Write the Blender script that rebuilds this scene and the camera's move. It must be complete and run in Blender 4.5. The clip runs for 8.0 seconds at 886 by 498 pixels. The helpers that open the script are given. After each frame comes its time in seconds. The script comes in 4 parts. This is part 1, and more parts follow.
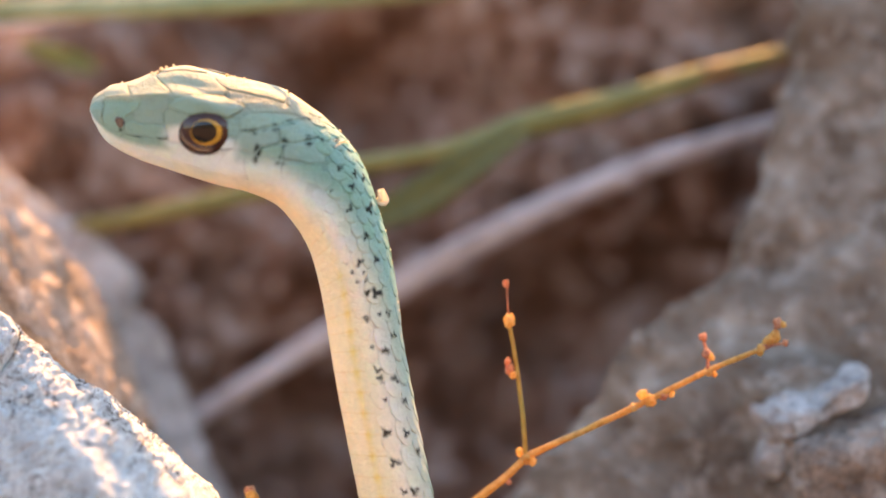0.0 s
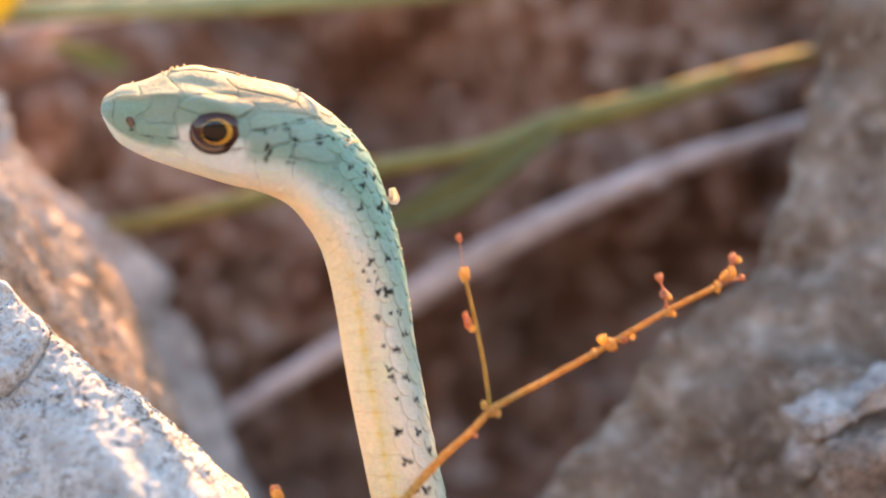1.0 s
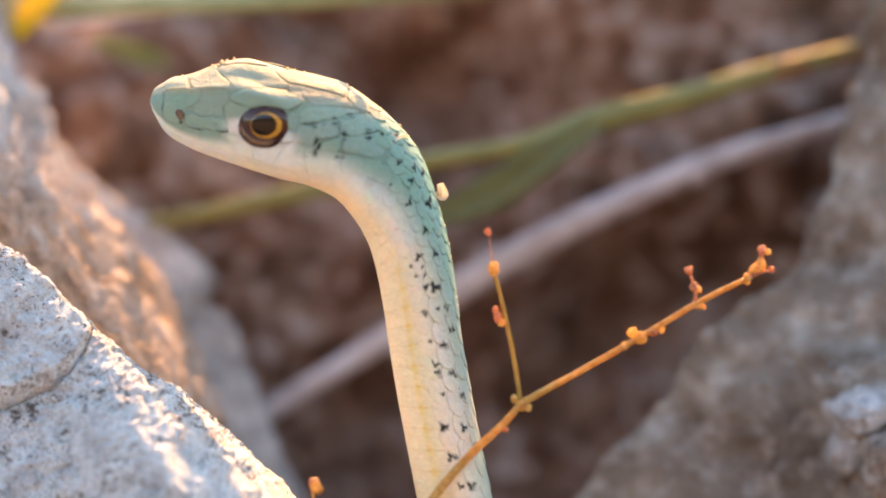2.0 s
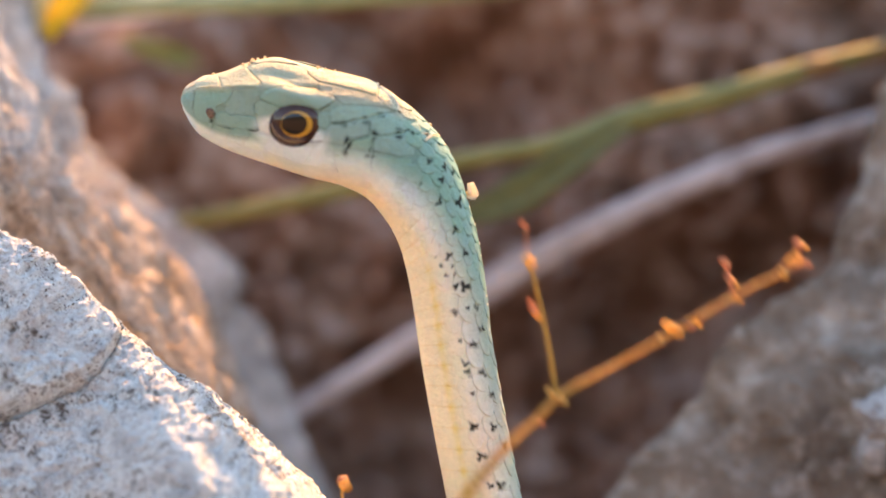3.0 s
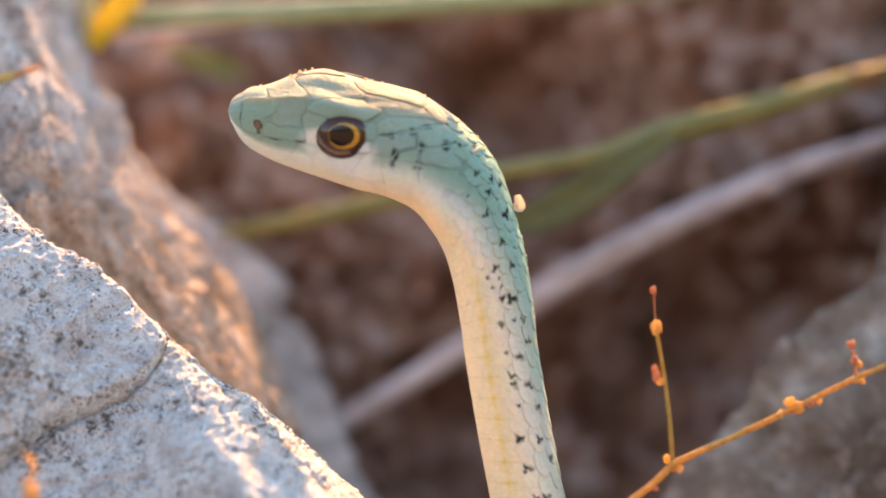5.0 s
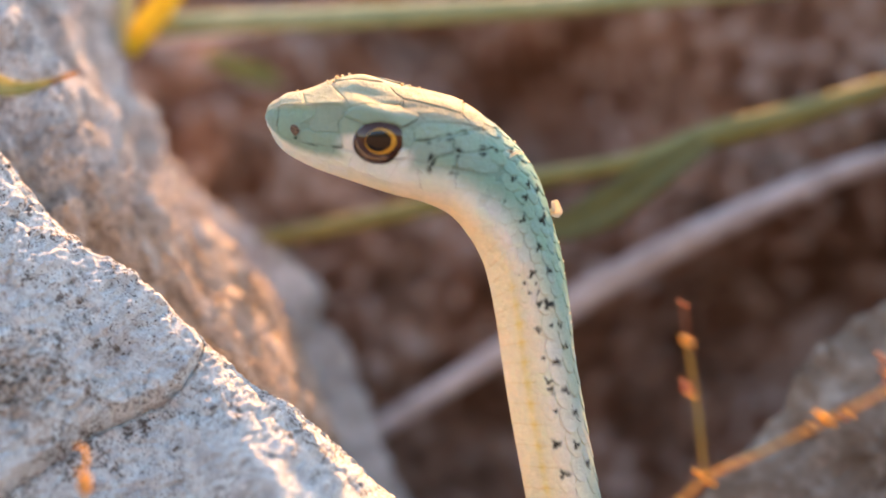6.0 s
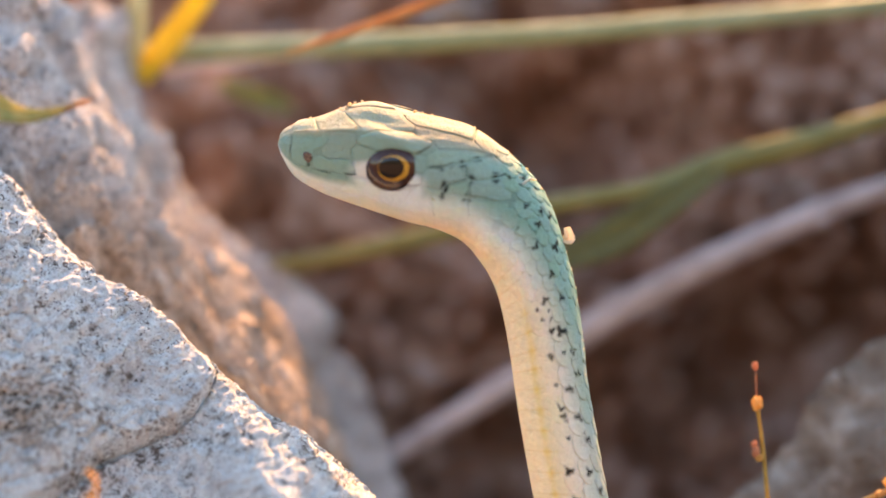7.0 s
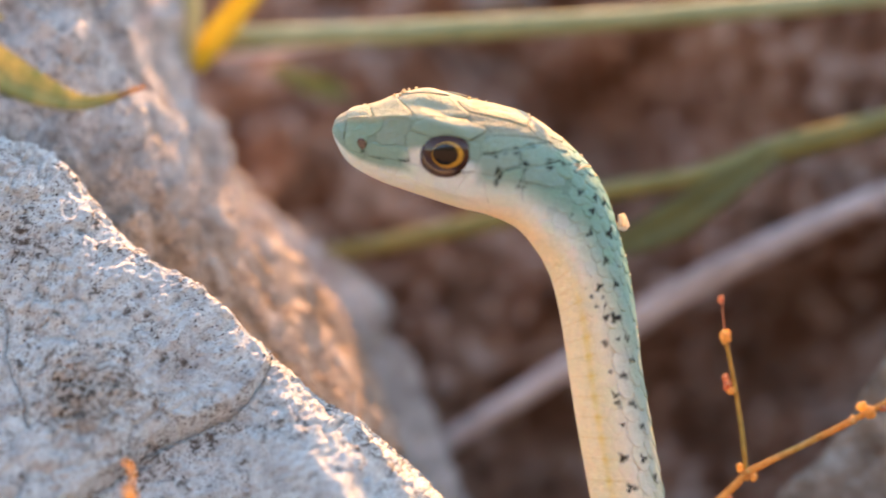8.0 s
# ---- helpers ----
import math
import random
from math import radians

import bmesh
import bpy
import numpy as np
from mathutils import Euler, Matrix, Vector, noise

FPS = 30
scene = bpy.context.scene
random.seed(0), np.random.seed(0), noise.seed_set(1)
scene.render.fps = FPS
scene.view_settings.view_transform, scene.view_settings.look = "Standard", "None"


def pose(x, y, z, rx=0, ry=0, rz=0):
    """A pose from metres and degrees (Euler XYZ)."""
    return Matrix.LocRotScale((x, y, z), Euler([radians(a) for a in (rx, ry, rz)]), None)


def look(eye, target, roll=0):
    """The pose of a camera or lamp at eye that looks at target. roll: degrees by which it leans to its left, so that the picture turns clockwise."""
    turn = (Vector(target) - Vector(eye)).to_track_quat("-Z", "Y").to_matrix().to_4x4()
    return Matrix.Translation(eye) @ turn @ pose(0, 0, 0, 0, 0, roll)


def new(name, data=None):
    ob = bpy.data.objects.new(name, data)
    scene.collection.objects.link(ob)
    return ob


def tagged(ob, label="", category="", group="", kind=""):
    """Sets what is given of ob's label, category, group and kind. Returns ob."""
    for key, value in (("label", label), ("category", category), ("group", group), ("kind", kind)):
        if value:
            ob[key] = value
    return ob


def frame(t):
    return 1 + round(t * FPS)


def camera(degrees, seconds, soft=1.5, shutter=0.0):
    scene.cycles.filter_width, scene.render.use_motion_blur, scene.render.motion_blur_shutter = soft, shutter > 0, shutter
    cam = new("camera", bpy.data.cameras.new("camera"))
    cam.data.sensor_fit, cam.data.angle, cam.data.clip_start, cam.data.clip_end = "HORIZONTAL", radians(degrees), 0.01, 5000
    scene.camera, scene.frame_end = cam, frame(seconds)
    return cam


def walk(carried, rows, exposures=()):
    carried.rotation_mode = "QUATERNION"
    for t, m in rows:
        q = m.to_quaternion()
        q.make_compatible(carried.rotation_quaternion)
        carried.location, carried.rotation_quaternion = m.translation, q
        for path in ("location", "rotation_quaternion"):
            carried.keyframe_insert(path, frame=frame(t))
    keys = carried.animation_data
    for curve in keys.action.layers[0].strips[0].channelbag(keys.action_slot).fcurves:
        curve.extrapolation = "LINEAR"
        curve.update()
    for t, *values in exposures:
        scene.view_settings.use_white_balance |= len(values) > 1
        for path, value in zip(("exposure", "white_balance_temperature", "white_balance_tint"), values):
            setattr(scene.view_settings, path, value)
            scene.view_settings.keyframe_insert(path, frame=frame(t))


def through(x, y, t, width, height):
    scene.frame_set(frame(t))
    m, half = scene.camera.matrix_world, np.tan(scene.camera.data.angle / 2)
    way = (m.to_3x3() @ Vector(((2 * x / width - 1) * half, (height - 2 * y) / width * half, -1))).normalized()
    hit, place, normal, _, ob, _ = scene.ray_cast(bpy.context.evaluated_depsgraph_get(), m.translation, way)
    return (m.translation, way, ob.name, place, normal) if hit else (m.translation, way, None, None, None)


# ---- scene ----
cam = camera(12.0, 8.0, soft=1.7, shutter=0.7)

# ---- the camera: it stands still and pans, with the snake in focus ----
AWAY = 0.371            # lens to snake
EYE = (0.0, -AWAY, 0.0)
cam.data.dof.use_dof = True
cam.data.dof.focus_distance = AWAY + 0.0005
cam.data.dof.aperture_fstop = 8.4

# the pan: seconds, and where the lens points on the snake's plane, in mm across and up
PAN = [(0.0, 11.00, -1.75), (0.5, 9.83, -1.70), (1.0, 8.37, -1.75), (1.5, 6.48, -2.05),
       (1.7, 5.68, -2.11), (2.8, 2.60, -2.20), (3.0, 2.12, -2.17), (3.5, 2.10, -1.66),
       (4.0, 1.33, -1.37), (4.5, -0.20, -1.43), (4.7, -0.90, -1.36), (5.8, -4.40, -0.90), (6.0, -5.08, -0.69),
       (6.5, -5.53, 1.13), (7.0, -6.20, 1.70), (7.5, -7.93, 1.40), (8.0, -10.97, 0.52)]
walk(cam, [(t, look(EYE, (x / 1000, 0, z / 1000))) for t, x, z in PAN],
     exposures=[(0.0, 2.08, 7750, 10), (4.5, 1.93, 7750, 10), (8.0, 1.86, 7750, 10)])

# ---- light: a low warm sun behind the rocks, blue sky in front ----
SUN_UP, SUN_TURN = radians(47), radians(19)      # height; turn from straight behind towards the right
to_sun = Vector((math.sin(SUN_TURN) * math.cos(SUN_UP), math.cos(SUN_TURN) * math.cos(SUN_UP), math.sin(SUN_UP)))
world = bpy.data.worlds.new("world")
scene.world = world
world.use_nodes = True
sky = world.node_tree.nodes.new("ShaderNodeTexSky")
sky.sky_type, sky.sun_disc = "NISHITA", False
sky.sun_elevation, sky.sun_rotation = SUN_UP, SUN_TURN
back = world.node_tree.nodes["Background"]
back.inputs["Strength"].default_value = 0.15
world.node_tree.links.new(sky.outputs[0], back.inputs[0])
sun = new("sun", bpy.data.lights.new("sun", "SUN"))
sun.data.energy, sun.data.angle, sun.data.color = 4.2, radians(0.6), (1.0, 0.50, 0.20)
sun.matrix_world = look(to_sun * 2, (0, 0, 0))


# ---- materials; their patterns are laid out in millimetres ----
class Nodes:
    """A short way to write a material's nodes."""

    def __init__(self, name):
        self.mat = bpy.data.materials.new(name)
        self.mat.use_nodes = True
        self.tree = self.mat.node_tree
        self.bsdf = self.tree.nodes["Principled BSDF"]
        coords = self.add("ShaderNodeTexCoord")
        scale = self.add("ShaderNodeMapping")
        scale.inputs["Scale"].default_value = (1000, 1000, 1000)
        self.link(coords.outputs["Object"], scale.inputs["Vector"])
        self.mm = scale.outputs["Vector"]

    def add(self, kind, **values):
        node = self.tree.nodes.new(kind)
        for key, value in values.items():
            node.inputs[key.replace("_", " ")].default_value = value
        return node

    def link(self, a, b):
        self.tree.links.new(a, b)

    def noise(self, size, detail=4.0, rough=0.55, twist=0.0):
        n = self.add("ShaderNodeTexNoise", Scale=1.0 / size, Detail=detail, Roughness=rough, Distortion=twist)
        self.link(self.mm, n.inputs["Vector"])
        return n.outputs["Fac"]

    def streaks(self, size, along, stretch, detail=5.0, rough=0.7):
        """Noise drawn out along a direction."""
        a = Vector(along).normalized()
        c = Vector((0, 1, 0)).cross(a).normalized()
        d = a.cross(c)
        gather = self.add("ShaderNodeCombineXYZ")
        for k, (axis, f) in enumerate(((a, 1 / stretch), (c, 1), (d, 1))):
            dot = self.add("ShaderNodeVectorMath")
            dot.operation = "DOT_PRODUCT"
            dot.inputs[1].default_value = axis * f
            self.link(self.mm, dot.inputs[0])
            self.link(dot.outputs["Value"], gather.inputs[k])
        n = self.add("ShaderNodeTexNoise", Scale=1.0 / size, Detail=detail, Roughness=rough)
        self.link(gather.outputs[0], n.inputs["Vector"])
        return n.outputs["Fac"]

    def cells(self, size, feature="F1"):
        n = self.add("ShaderNodeTexVoronoi", Scale=1.0 / size)
        n.feature = feature
        self.link(self.mm, n.inputs["Vector"])
        return n.outputs["Distance"]

    def ramp(self, fac, stops):
        n = self.add("ShaderNodeValToRGB")
        while len(n.color_ramp.elements) < len(stops):
            n.color_ramp.elements.new(0.5)
        for e, (at, c) in zip(n.color_ramp.elements, stops):
            e.position, e.color = at, (c, c, c, 1) if isinstance(c, (int, float)) else (*c, 1)
        self.link(fac, n.inputs["Fac"])
        return n.outputs["Color"]

    def mix(self, fac, a, b, how="MIX"):
        n = self.add("ShaderNodeMix")
        n.data_type, n.blend_type = "RGBA", how
        for value, socket in ((fac, n.inputs["Factor"]), (a, n.inputs[6]), (b, n.inputs[7])):
            if isinstance(value, (int, float)):
                socket.default_value = value
            elif isinstance(value, tuple):
                socket.default_value = (*value, 1)
            else:
                self.link(value, socket)
        return n.outputs[2]

    def bump(self, height, depth_mm, onto=None, strength=1.0):
        n = self.add("ShaderNodeBump", Strength=strength, Distance=depth_mm / 1000)
        self.link(height, n.inputs["Height"])
        if onto is not None:
            self.link(onto, n.inputs["Normal"])
        self.link(n.outputs[0], self.bsdf.inputs["Normal"])
        return n.outputs[0]

    def done(self, colour=None, **values):
        if colour is not None:
            if isinstance(colour, tuple):
                self.bsdf.inputs["Base Color"].default_value = (*colour, 1)
            else:
                self.link(colour, self.bsdf.inputs["Base Color"])
        for key, value in values.items():
            socket = self.bsdf.inputs[key.replace("_", " ")]
            if hasattr(value, "is_output"):
                self.link(value, socket)
            else:
                socket.default_value = value
        return self.mat


def pale_limestone():
    n = Nodes("pale_limestone")
    base = n.ramp(n.noise(4.0, 5), [(0.34, (0.60, 0.64, 0.66)), (0.46, (0.80, 0.86, 0.87)), (0.58, (0.84, 0.89, 0.89)), (0.70, (0.70, 0.71, 0.70))])
    grains = n.ramp(n.noise(0.7, 7, 0.8), [(0.34, (0.26, 0.25, 0.25)), (0.46, (0.78, 0.78, 0.78)), (0.60, (1, 1, 1))])
    c = n.mix(0.75, base, grains, "MULTIPLY")
    where = n.ramp(n.noise(2.8, 4, 0.65), [(0.44, 0.25), (0.56, 1.0)])
    specks = n.ramp(n.noise(0.26, 3, 0.6), [(0.385, 1.0), (0.43, 0.0)])
    c = n.mix(n.mix(1.0, specks, where, "MULTIPLY"), c, (0.06, 0.052, 0.048))
    c = n.mix(n.ramp(n.noise(1.3, 5, 0.7), [(0.64, 0.0), (0.69, 0.85)]), c, (0.15, 0.125, 0.11))
    c = n.mix(n.ramp(n.noise(6.5, 3, 0.6), [(0.60, 0.0), (0.75, 0.5)]), c, (0.42, 0.35, 0.29))
    c = n.mix(n.mix(1.0, n.ramp(n.noise(0.5, 4, 0.7), [(0.46, 0.0), (0.55, 1.0)]), n.ramp(n.noise(5.0, 4, 0.7), [(0.56, 0.0), (0.64, 1.0)]), "MULTIPLY"), c, (0.13, 0.11, 0.09))
    c = n.mix(n.ramp(n.noise(2.4, 7, 0.75, 0.5), [(0.50, 0.0), (0.62, 0.4)]), c, (0.54, 0.535, 0.55))
    clusters = n.ramp(n.noise(4.2, 4, 0.65, 0.8), [(0.52, 0.0), (0.60, 1.0)])
    c = n.mix(n.mix(1.0, n.ramp(n.noise(0.75, 5, 0.72, 0.4), [(0.52, 0.0), (0.57, 0.9)]), clusters, "MULTIPLY"), c, (0.085, 0.07, 0.06))
    # a brown weathered patch full of dark pits
    near = n.add("ShaderNodeVectorMath")
    near.operation = "DISTANCE"
    flat = n.add("ShaderNodeVectorMath")
    flat.operation = "MULTIPLY"
    flat.inputs[1].default_value = (0.85, 0, 1.2)
    n.link(n.mm, flat.inputs[0])
    n.link(flat.outputs[0], near.inputs[0])
    near.inputs[1].default_value = (-35.9, 0, -14.6)
    reach = n.add("ShaderNodeMath")
    reach.operation = "MULTIPLY_ADD"
    n.link(near.outputs["Value"], reach.inputs[0])
    reach.inputs[1].default_value = 0.1
    n.link(n.noise(3.0, 6, 0.75, 1.0), reach.inputs[2])
    patch = n.ramp(reach.outputs[0], [(0.68, 1.0), (0.98, 0.0)])
    c = n.mix(n.mix(0.75, (0, 0, 0), patch), c, n.mix(n.noise(0.8, 4), (0.42, 0.33, 0.25), (0.62, 0.55, 0.48)))
    c = n.mix(n.mix(1.0, n.ramp(n.noise(0.55, 4, 0.7), [(0.50, 0.0), (0.56, 1.0)]), patch, "MULTIPLY"), c, (0.07, 0.055, 0.045))
    b = n.bump(n.noise(1.6, 5, 0.6), 0.4)
    n.bump(n.noise(0.3, 4, 0.7), 0.3, b)
    return n.done(c, Roughness=0.9, Specular_IOR_Level=0.25)


def tan_rock():
    n = Nodes("tan_rock")
    down = (0.5, 0, -0.87)
    warm = n.ramp(n.streaks(1.8, down, 2.6, 8, 0.72), [(0.32, (0.17, 0.115, 0.08)), (0.42, (0.42, 0.31, 0.23)), (0.52, (0.60, 0.47, 0.37)), (0.62, (0.72, 0.63, 0.55)), (0.74, (0.82, 0.76, 0.70))])
    warm = n.mix(n.ramp(n.streaks(0.9, down, 2.2), [(0.55, 0.0), (0.64, 0.75)]), warm, (0.17, 0.115, 0.085))
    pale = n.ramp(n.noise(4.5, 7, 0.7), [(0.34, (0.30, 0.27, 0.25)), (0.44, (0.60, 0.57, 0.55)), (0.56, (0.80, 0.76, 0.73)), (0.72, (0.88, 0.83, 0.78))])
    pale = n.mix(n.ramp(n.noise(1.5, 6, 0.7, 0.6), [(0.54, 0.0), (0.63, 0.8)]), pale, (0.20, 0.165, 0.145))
    # the upper part is paler and greyer, the lower part a warm brown
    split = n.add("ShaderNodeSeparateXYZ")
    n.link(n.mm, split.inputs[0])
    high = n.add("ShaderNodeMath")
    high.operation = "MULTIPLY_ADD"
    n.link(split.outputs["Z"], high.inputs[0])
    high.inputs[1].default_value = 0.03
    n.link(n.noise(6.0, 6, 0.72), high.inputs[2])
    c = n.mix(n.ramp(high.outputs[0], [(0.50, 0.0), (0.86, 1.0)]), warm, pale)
    c = n.mix(n.ramp(n.noise(0.6, 4, 0.7), [(0.38, 0.6), (0.44, 0.0)]), c, (0.12, 0.09, 0.075))
    b = n.bump(n.noise(2.0, 6, 0.7), 1.2)
    n.bump(n.noise(0.6, 4, 0.7), 0.3, b)
    return n.done(c, Roughness=0.85, Specular_IOR_Level=0.3)


def grey_rock():
    n = Nodes("grey_rock")
    c = n.ramp(n.noise(7.0, 6, 0.65), [(0.32, (0.092, 0.064, 0.046)), (0.46, (0.17, 0.133, 0.104)), (0.58, (0.245, 0.207, 0.172)), (0.72, (0.45, 0.41, 0.365))])
    c = n.mix(n.ramp(n.noise(2.6, 6, 0.72), [(0.52, 0.0), (0.62, 0.5)]), c, (0.50, 0.465, 0.425))
    b = n.bump(n.noise(4.0, 6, 0.65), 1.2)
    n.bump(n.noise(0.8, 4, 0.7), 0.25, b)
    return n.done(c, Roughness=0.9, Specular_IOR_Level=0.25)


def pale_grey_rock(name="pale_grey_rock", tone=(1, 1, 1)):
    n = Nodes(name)
    stops = [(0.32, (0.18, 0.165, 0.16)), (0.45, (0.38, 0.365, 0.355)), (0.58, (0.54, 0.53, 0.525)), (0.72, (0.72, 0.71, 0.70))]
    c = n.ramp(n.noise(5.0, 6, 0.65), [(at, tuple(a * b for a, b in zip(colour, tone))) for at, colour in stops])
    c = n.mix(n.ramp(n.noise(1.1, 5, 0.7), [(0.40, 0.5), (0.50, 0.0)]), c, (0.14, 0.125, 0.115))
    b = n.bump(n.noise(4.0, 6, 0.65), 1.0)
    n.bump(n.noise(0.8, 4, 0.7), 0.25, b)
    return n.done(c, Roughness=0.9, Specular_IOR_Level=0.25)


def brown_soil():
    n = Nodes("brown_soil")
    c = n.ramp(n.noise(5.5, 6, 0.68), [(0.32, (0.062, 0.027, 0.015)), (0.45, (0.185, 0.090, 0.055)), (0.57, (0.30, 0.172, 0.120)), (0.70, (0.52, 0.40, 0.335))])
    c = n.mix(n.ramp(n.noise(13.0, 3, 0.6), [(0.50, 0.0), (0.64, 0.3)]), c, (0.33, 0.24, 0.185))
    c = n.mix(n.ramp(n.noise(2.8, 5, 0.65), [(0.55, 0.0), (0.61, 0.9)]), c, (0.54, 0.44, 0.40))
    c = n.mix(n.ramp(n.noise(2.8, 4, 0.6), [(0.36, 0.65), (0.46, 0.0)]), c, (0.05, 0.027, 0.018))
    n.bump(n.noise(2.5, 6, 0.7), 1.2)
    return n.done(c, Roughness=0.95, Specular_IOR_Level=0.15)


def thin_leaf(name, dark, light, size=2.0, share=0.5, rough=0.45):
    """A leaf that the sun shines through."""
    n = Nodes(name)
    c = n.ramp(n.noise(size, 4, 0.6), [(0.30, dark), (0.70, light)])
    n.bump(n.noise(size * 0.2, 3), 0.1)
    n.done(c, Roughness=rough)
    glow = n.add("ShaderNodeBsdfTranslucent")
    n.link(c, glow.inputs["Color"])
    both = n.add("ShaderNodeMixShader")
    both.inputs[0].default_value = share
    n.link(n.bsdf.outputs[0], both.inputs[1])
    n.link(glow.outputs[0], both.inputs[2])
    n.link(both.outputs[0], n.tree.nodes["Material Output"].inputs["Surface"])
    return n.mat


def plant_skin(name, dark, light, size=2.0, through=0.0, rough=0.5):
    n = Nodes(name)
    c = n.ramp(n.noise(size, 4, 0.6), [(0.30, dark), (0.70, light)])
    n.bump(n.noise(size * 0.3, 3), 0.08)
    return n.done(c, Roughness=rough, Transmission_Weight=0.0, Subsurface_Weight=through, Subsurface_Radius=(1, 0.6, 0.25), Subsurface_Scale=0.0008)


def sandy_soil():
    n = Nodes("sandy_soil")
    c = n.ramp(n.noise(12.0, 6, 0.65), [(0.3, (0.15, 0.115, 0.085)), (0.7, (0.26, 0.21, 0.16))])
    n.bump(n.noise(2.5, 6, 0.7), 1.0)
    return n.done(c, Roughness=0.95, Specular_IOR_Level=0.15)


BUFF = pale_grey_rock("buff_stone", (0.72, 0.60, 0.52))
PALE_GREY, LIMESTONE, TAN, GREY, SOIL, SAND = pale_grey_rock(), pale_limestone(), tan_rock(), grey_rock(), brown_soil(), sandy_soil()
GREEN_STEM = plant_skin("green_stem", (0.20, 0.25, 0.12), (0.34, 0.38, 0.22), 4.0)
OLIVE_STEM = plant_skin("olive_stem", (0.13, 0.13, 0.035), (0.235, 0.215, 0.07), 4.0)
STRAW = plant_skin("straw_skin", (0.42, 0.34, 0.13), (0.62, 0.52, 0.24), 4.0)
SHEATH = plant_skin("leaf_sheath", (0.055, 0.066, 0.018), (0.115, 0.125, 0.04), 3.0)
DRY_STALK = plant_skin("dry_stalk", (0.36, 0.31, 0.31), (0.64, 0.60, 0.62), 3.0, rough=0.8)
GREEN_LEAF = thin_leaf("green_leaf", (0.30, 0.33, 0.10), (0.78, 0.60, 0.20), 2.2)
YELLOW_LEAF = thin_leaf("yellow_leaf", (0.78, 0.56, 0.03), (0.90, 0.74, 0.06), 3.0)
DRY_SHEATH = plant_skin("dry_sheath", (0.16, 0.085, 0.02), (0.27, 0.15, 0.045), 3.0)
DIM_LEAF = thin_leaf("dim_leaf", (0.20, 0.23, 0.07), (0.34, 0.35, 0.13), 3.0)
DRY_LEAF = thin_leaf("dry_leaf", (0.60, 0.28, 0.08), (0.75, 0.45, 0.18), 2.0)
TWIG = thin_leaf("twig_bark", (0.56, 0.27, 0.05), (0.90, 0.58, 0.18), 0.6, 0.4, 0.28)
BRANCH = thin_leaf("branch_bark", (0.44, 0.27, 0.05), (0.62, 0.42, 0.10), 1.0, 0.4)
BUD = thin_leaf("bud_skin", (0.86, 0.50, 0.14), (0.96, 0.76, 0.36), 0.3, 0.65)
RED_BUD = thin_leaf("red_bud_skin", (0.55, 0.20, 0.12), (0.90, 0.55, 0.32), 0.3, 0.5)


# ---- small helpers for shapes ----
def spot(x, z, back=0.0):
    """A place by mm across and up on the snake's plane, set back by so many mm along the line of sight."""
    far = 1 + back / 1000 / AWAY
    return Vector((x / 1000 * far, back / 1000, z / 1000 * far))


def glide(points, n):
    """n points along a smooth line through the points."""
    p = np.array(points, float)
    q = np.vstack([2 * p[0] - p[1], p, 2 * p[-1] - p[-2]])
    out = []
    for u in np.linspace(0, len(p) - 1, n):
        i = min(int(u), len(p) - 2)
        f = u - i
        a, b, c, d = q[i:i + 4]
        out.append(0.5 * (2 * b + (c - a) * f + (2 * a - 5 * b + 4 * c - d) * f * f + (3 * b - a - 3 * c + d) * f ** 3))
    return np.array(out)


def sheet(verts, rows, cols, closed=False):
    """A mesh from rows x cols points; closed: the columns run round."""
    faces = []
    for i in range(rows - 1):
        for j in range(cols if closed else cols - 1):
            k = (j + 1) % cols
            faces.append((i * cols + j, i * cols + k, (i + 1) * cols + k, (i + 1) * cols + j))
    me = bpy.data.meshes.new("sheet")
    me.from_pydata([tuple(v) for v in verts], [], faces)
    me.polygons.foreach_set("use_smooth", [True] * len(faces))
    return me


def thing(name, label, category, group="", kind="", at=(0, 0, 0)):
    ob = new(name)
    ob.location = at
    return tagged(ob, label, category, group, kind)


def part(name, data, material, parent=None, label=""):
    """Links a mesh or bmesh as one mesh object, under a thing or a part."""
    if isinstance(data, bmesh.types.BMesh):
        me = bpy.data.meshes.new(name)
        data.to_mesh(me)
        data.free()
        me.polygons.foreach_set("use_smooth", [True] * len(me.polygons))
        data = me
    data.name = name
    if material is not None and not data.materials:
        data.materials.append(material)
    ob = new(name, data)
    if parent is not None:
        ob.parent = parent
    return tagged(ob, label)


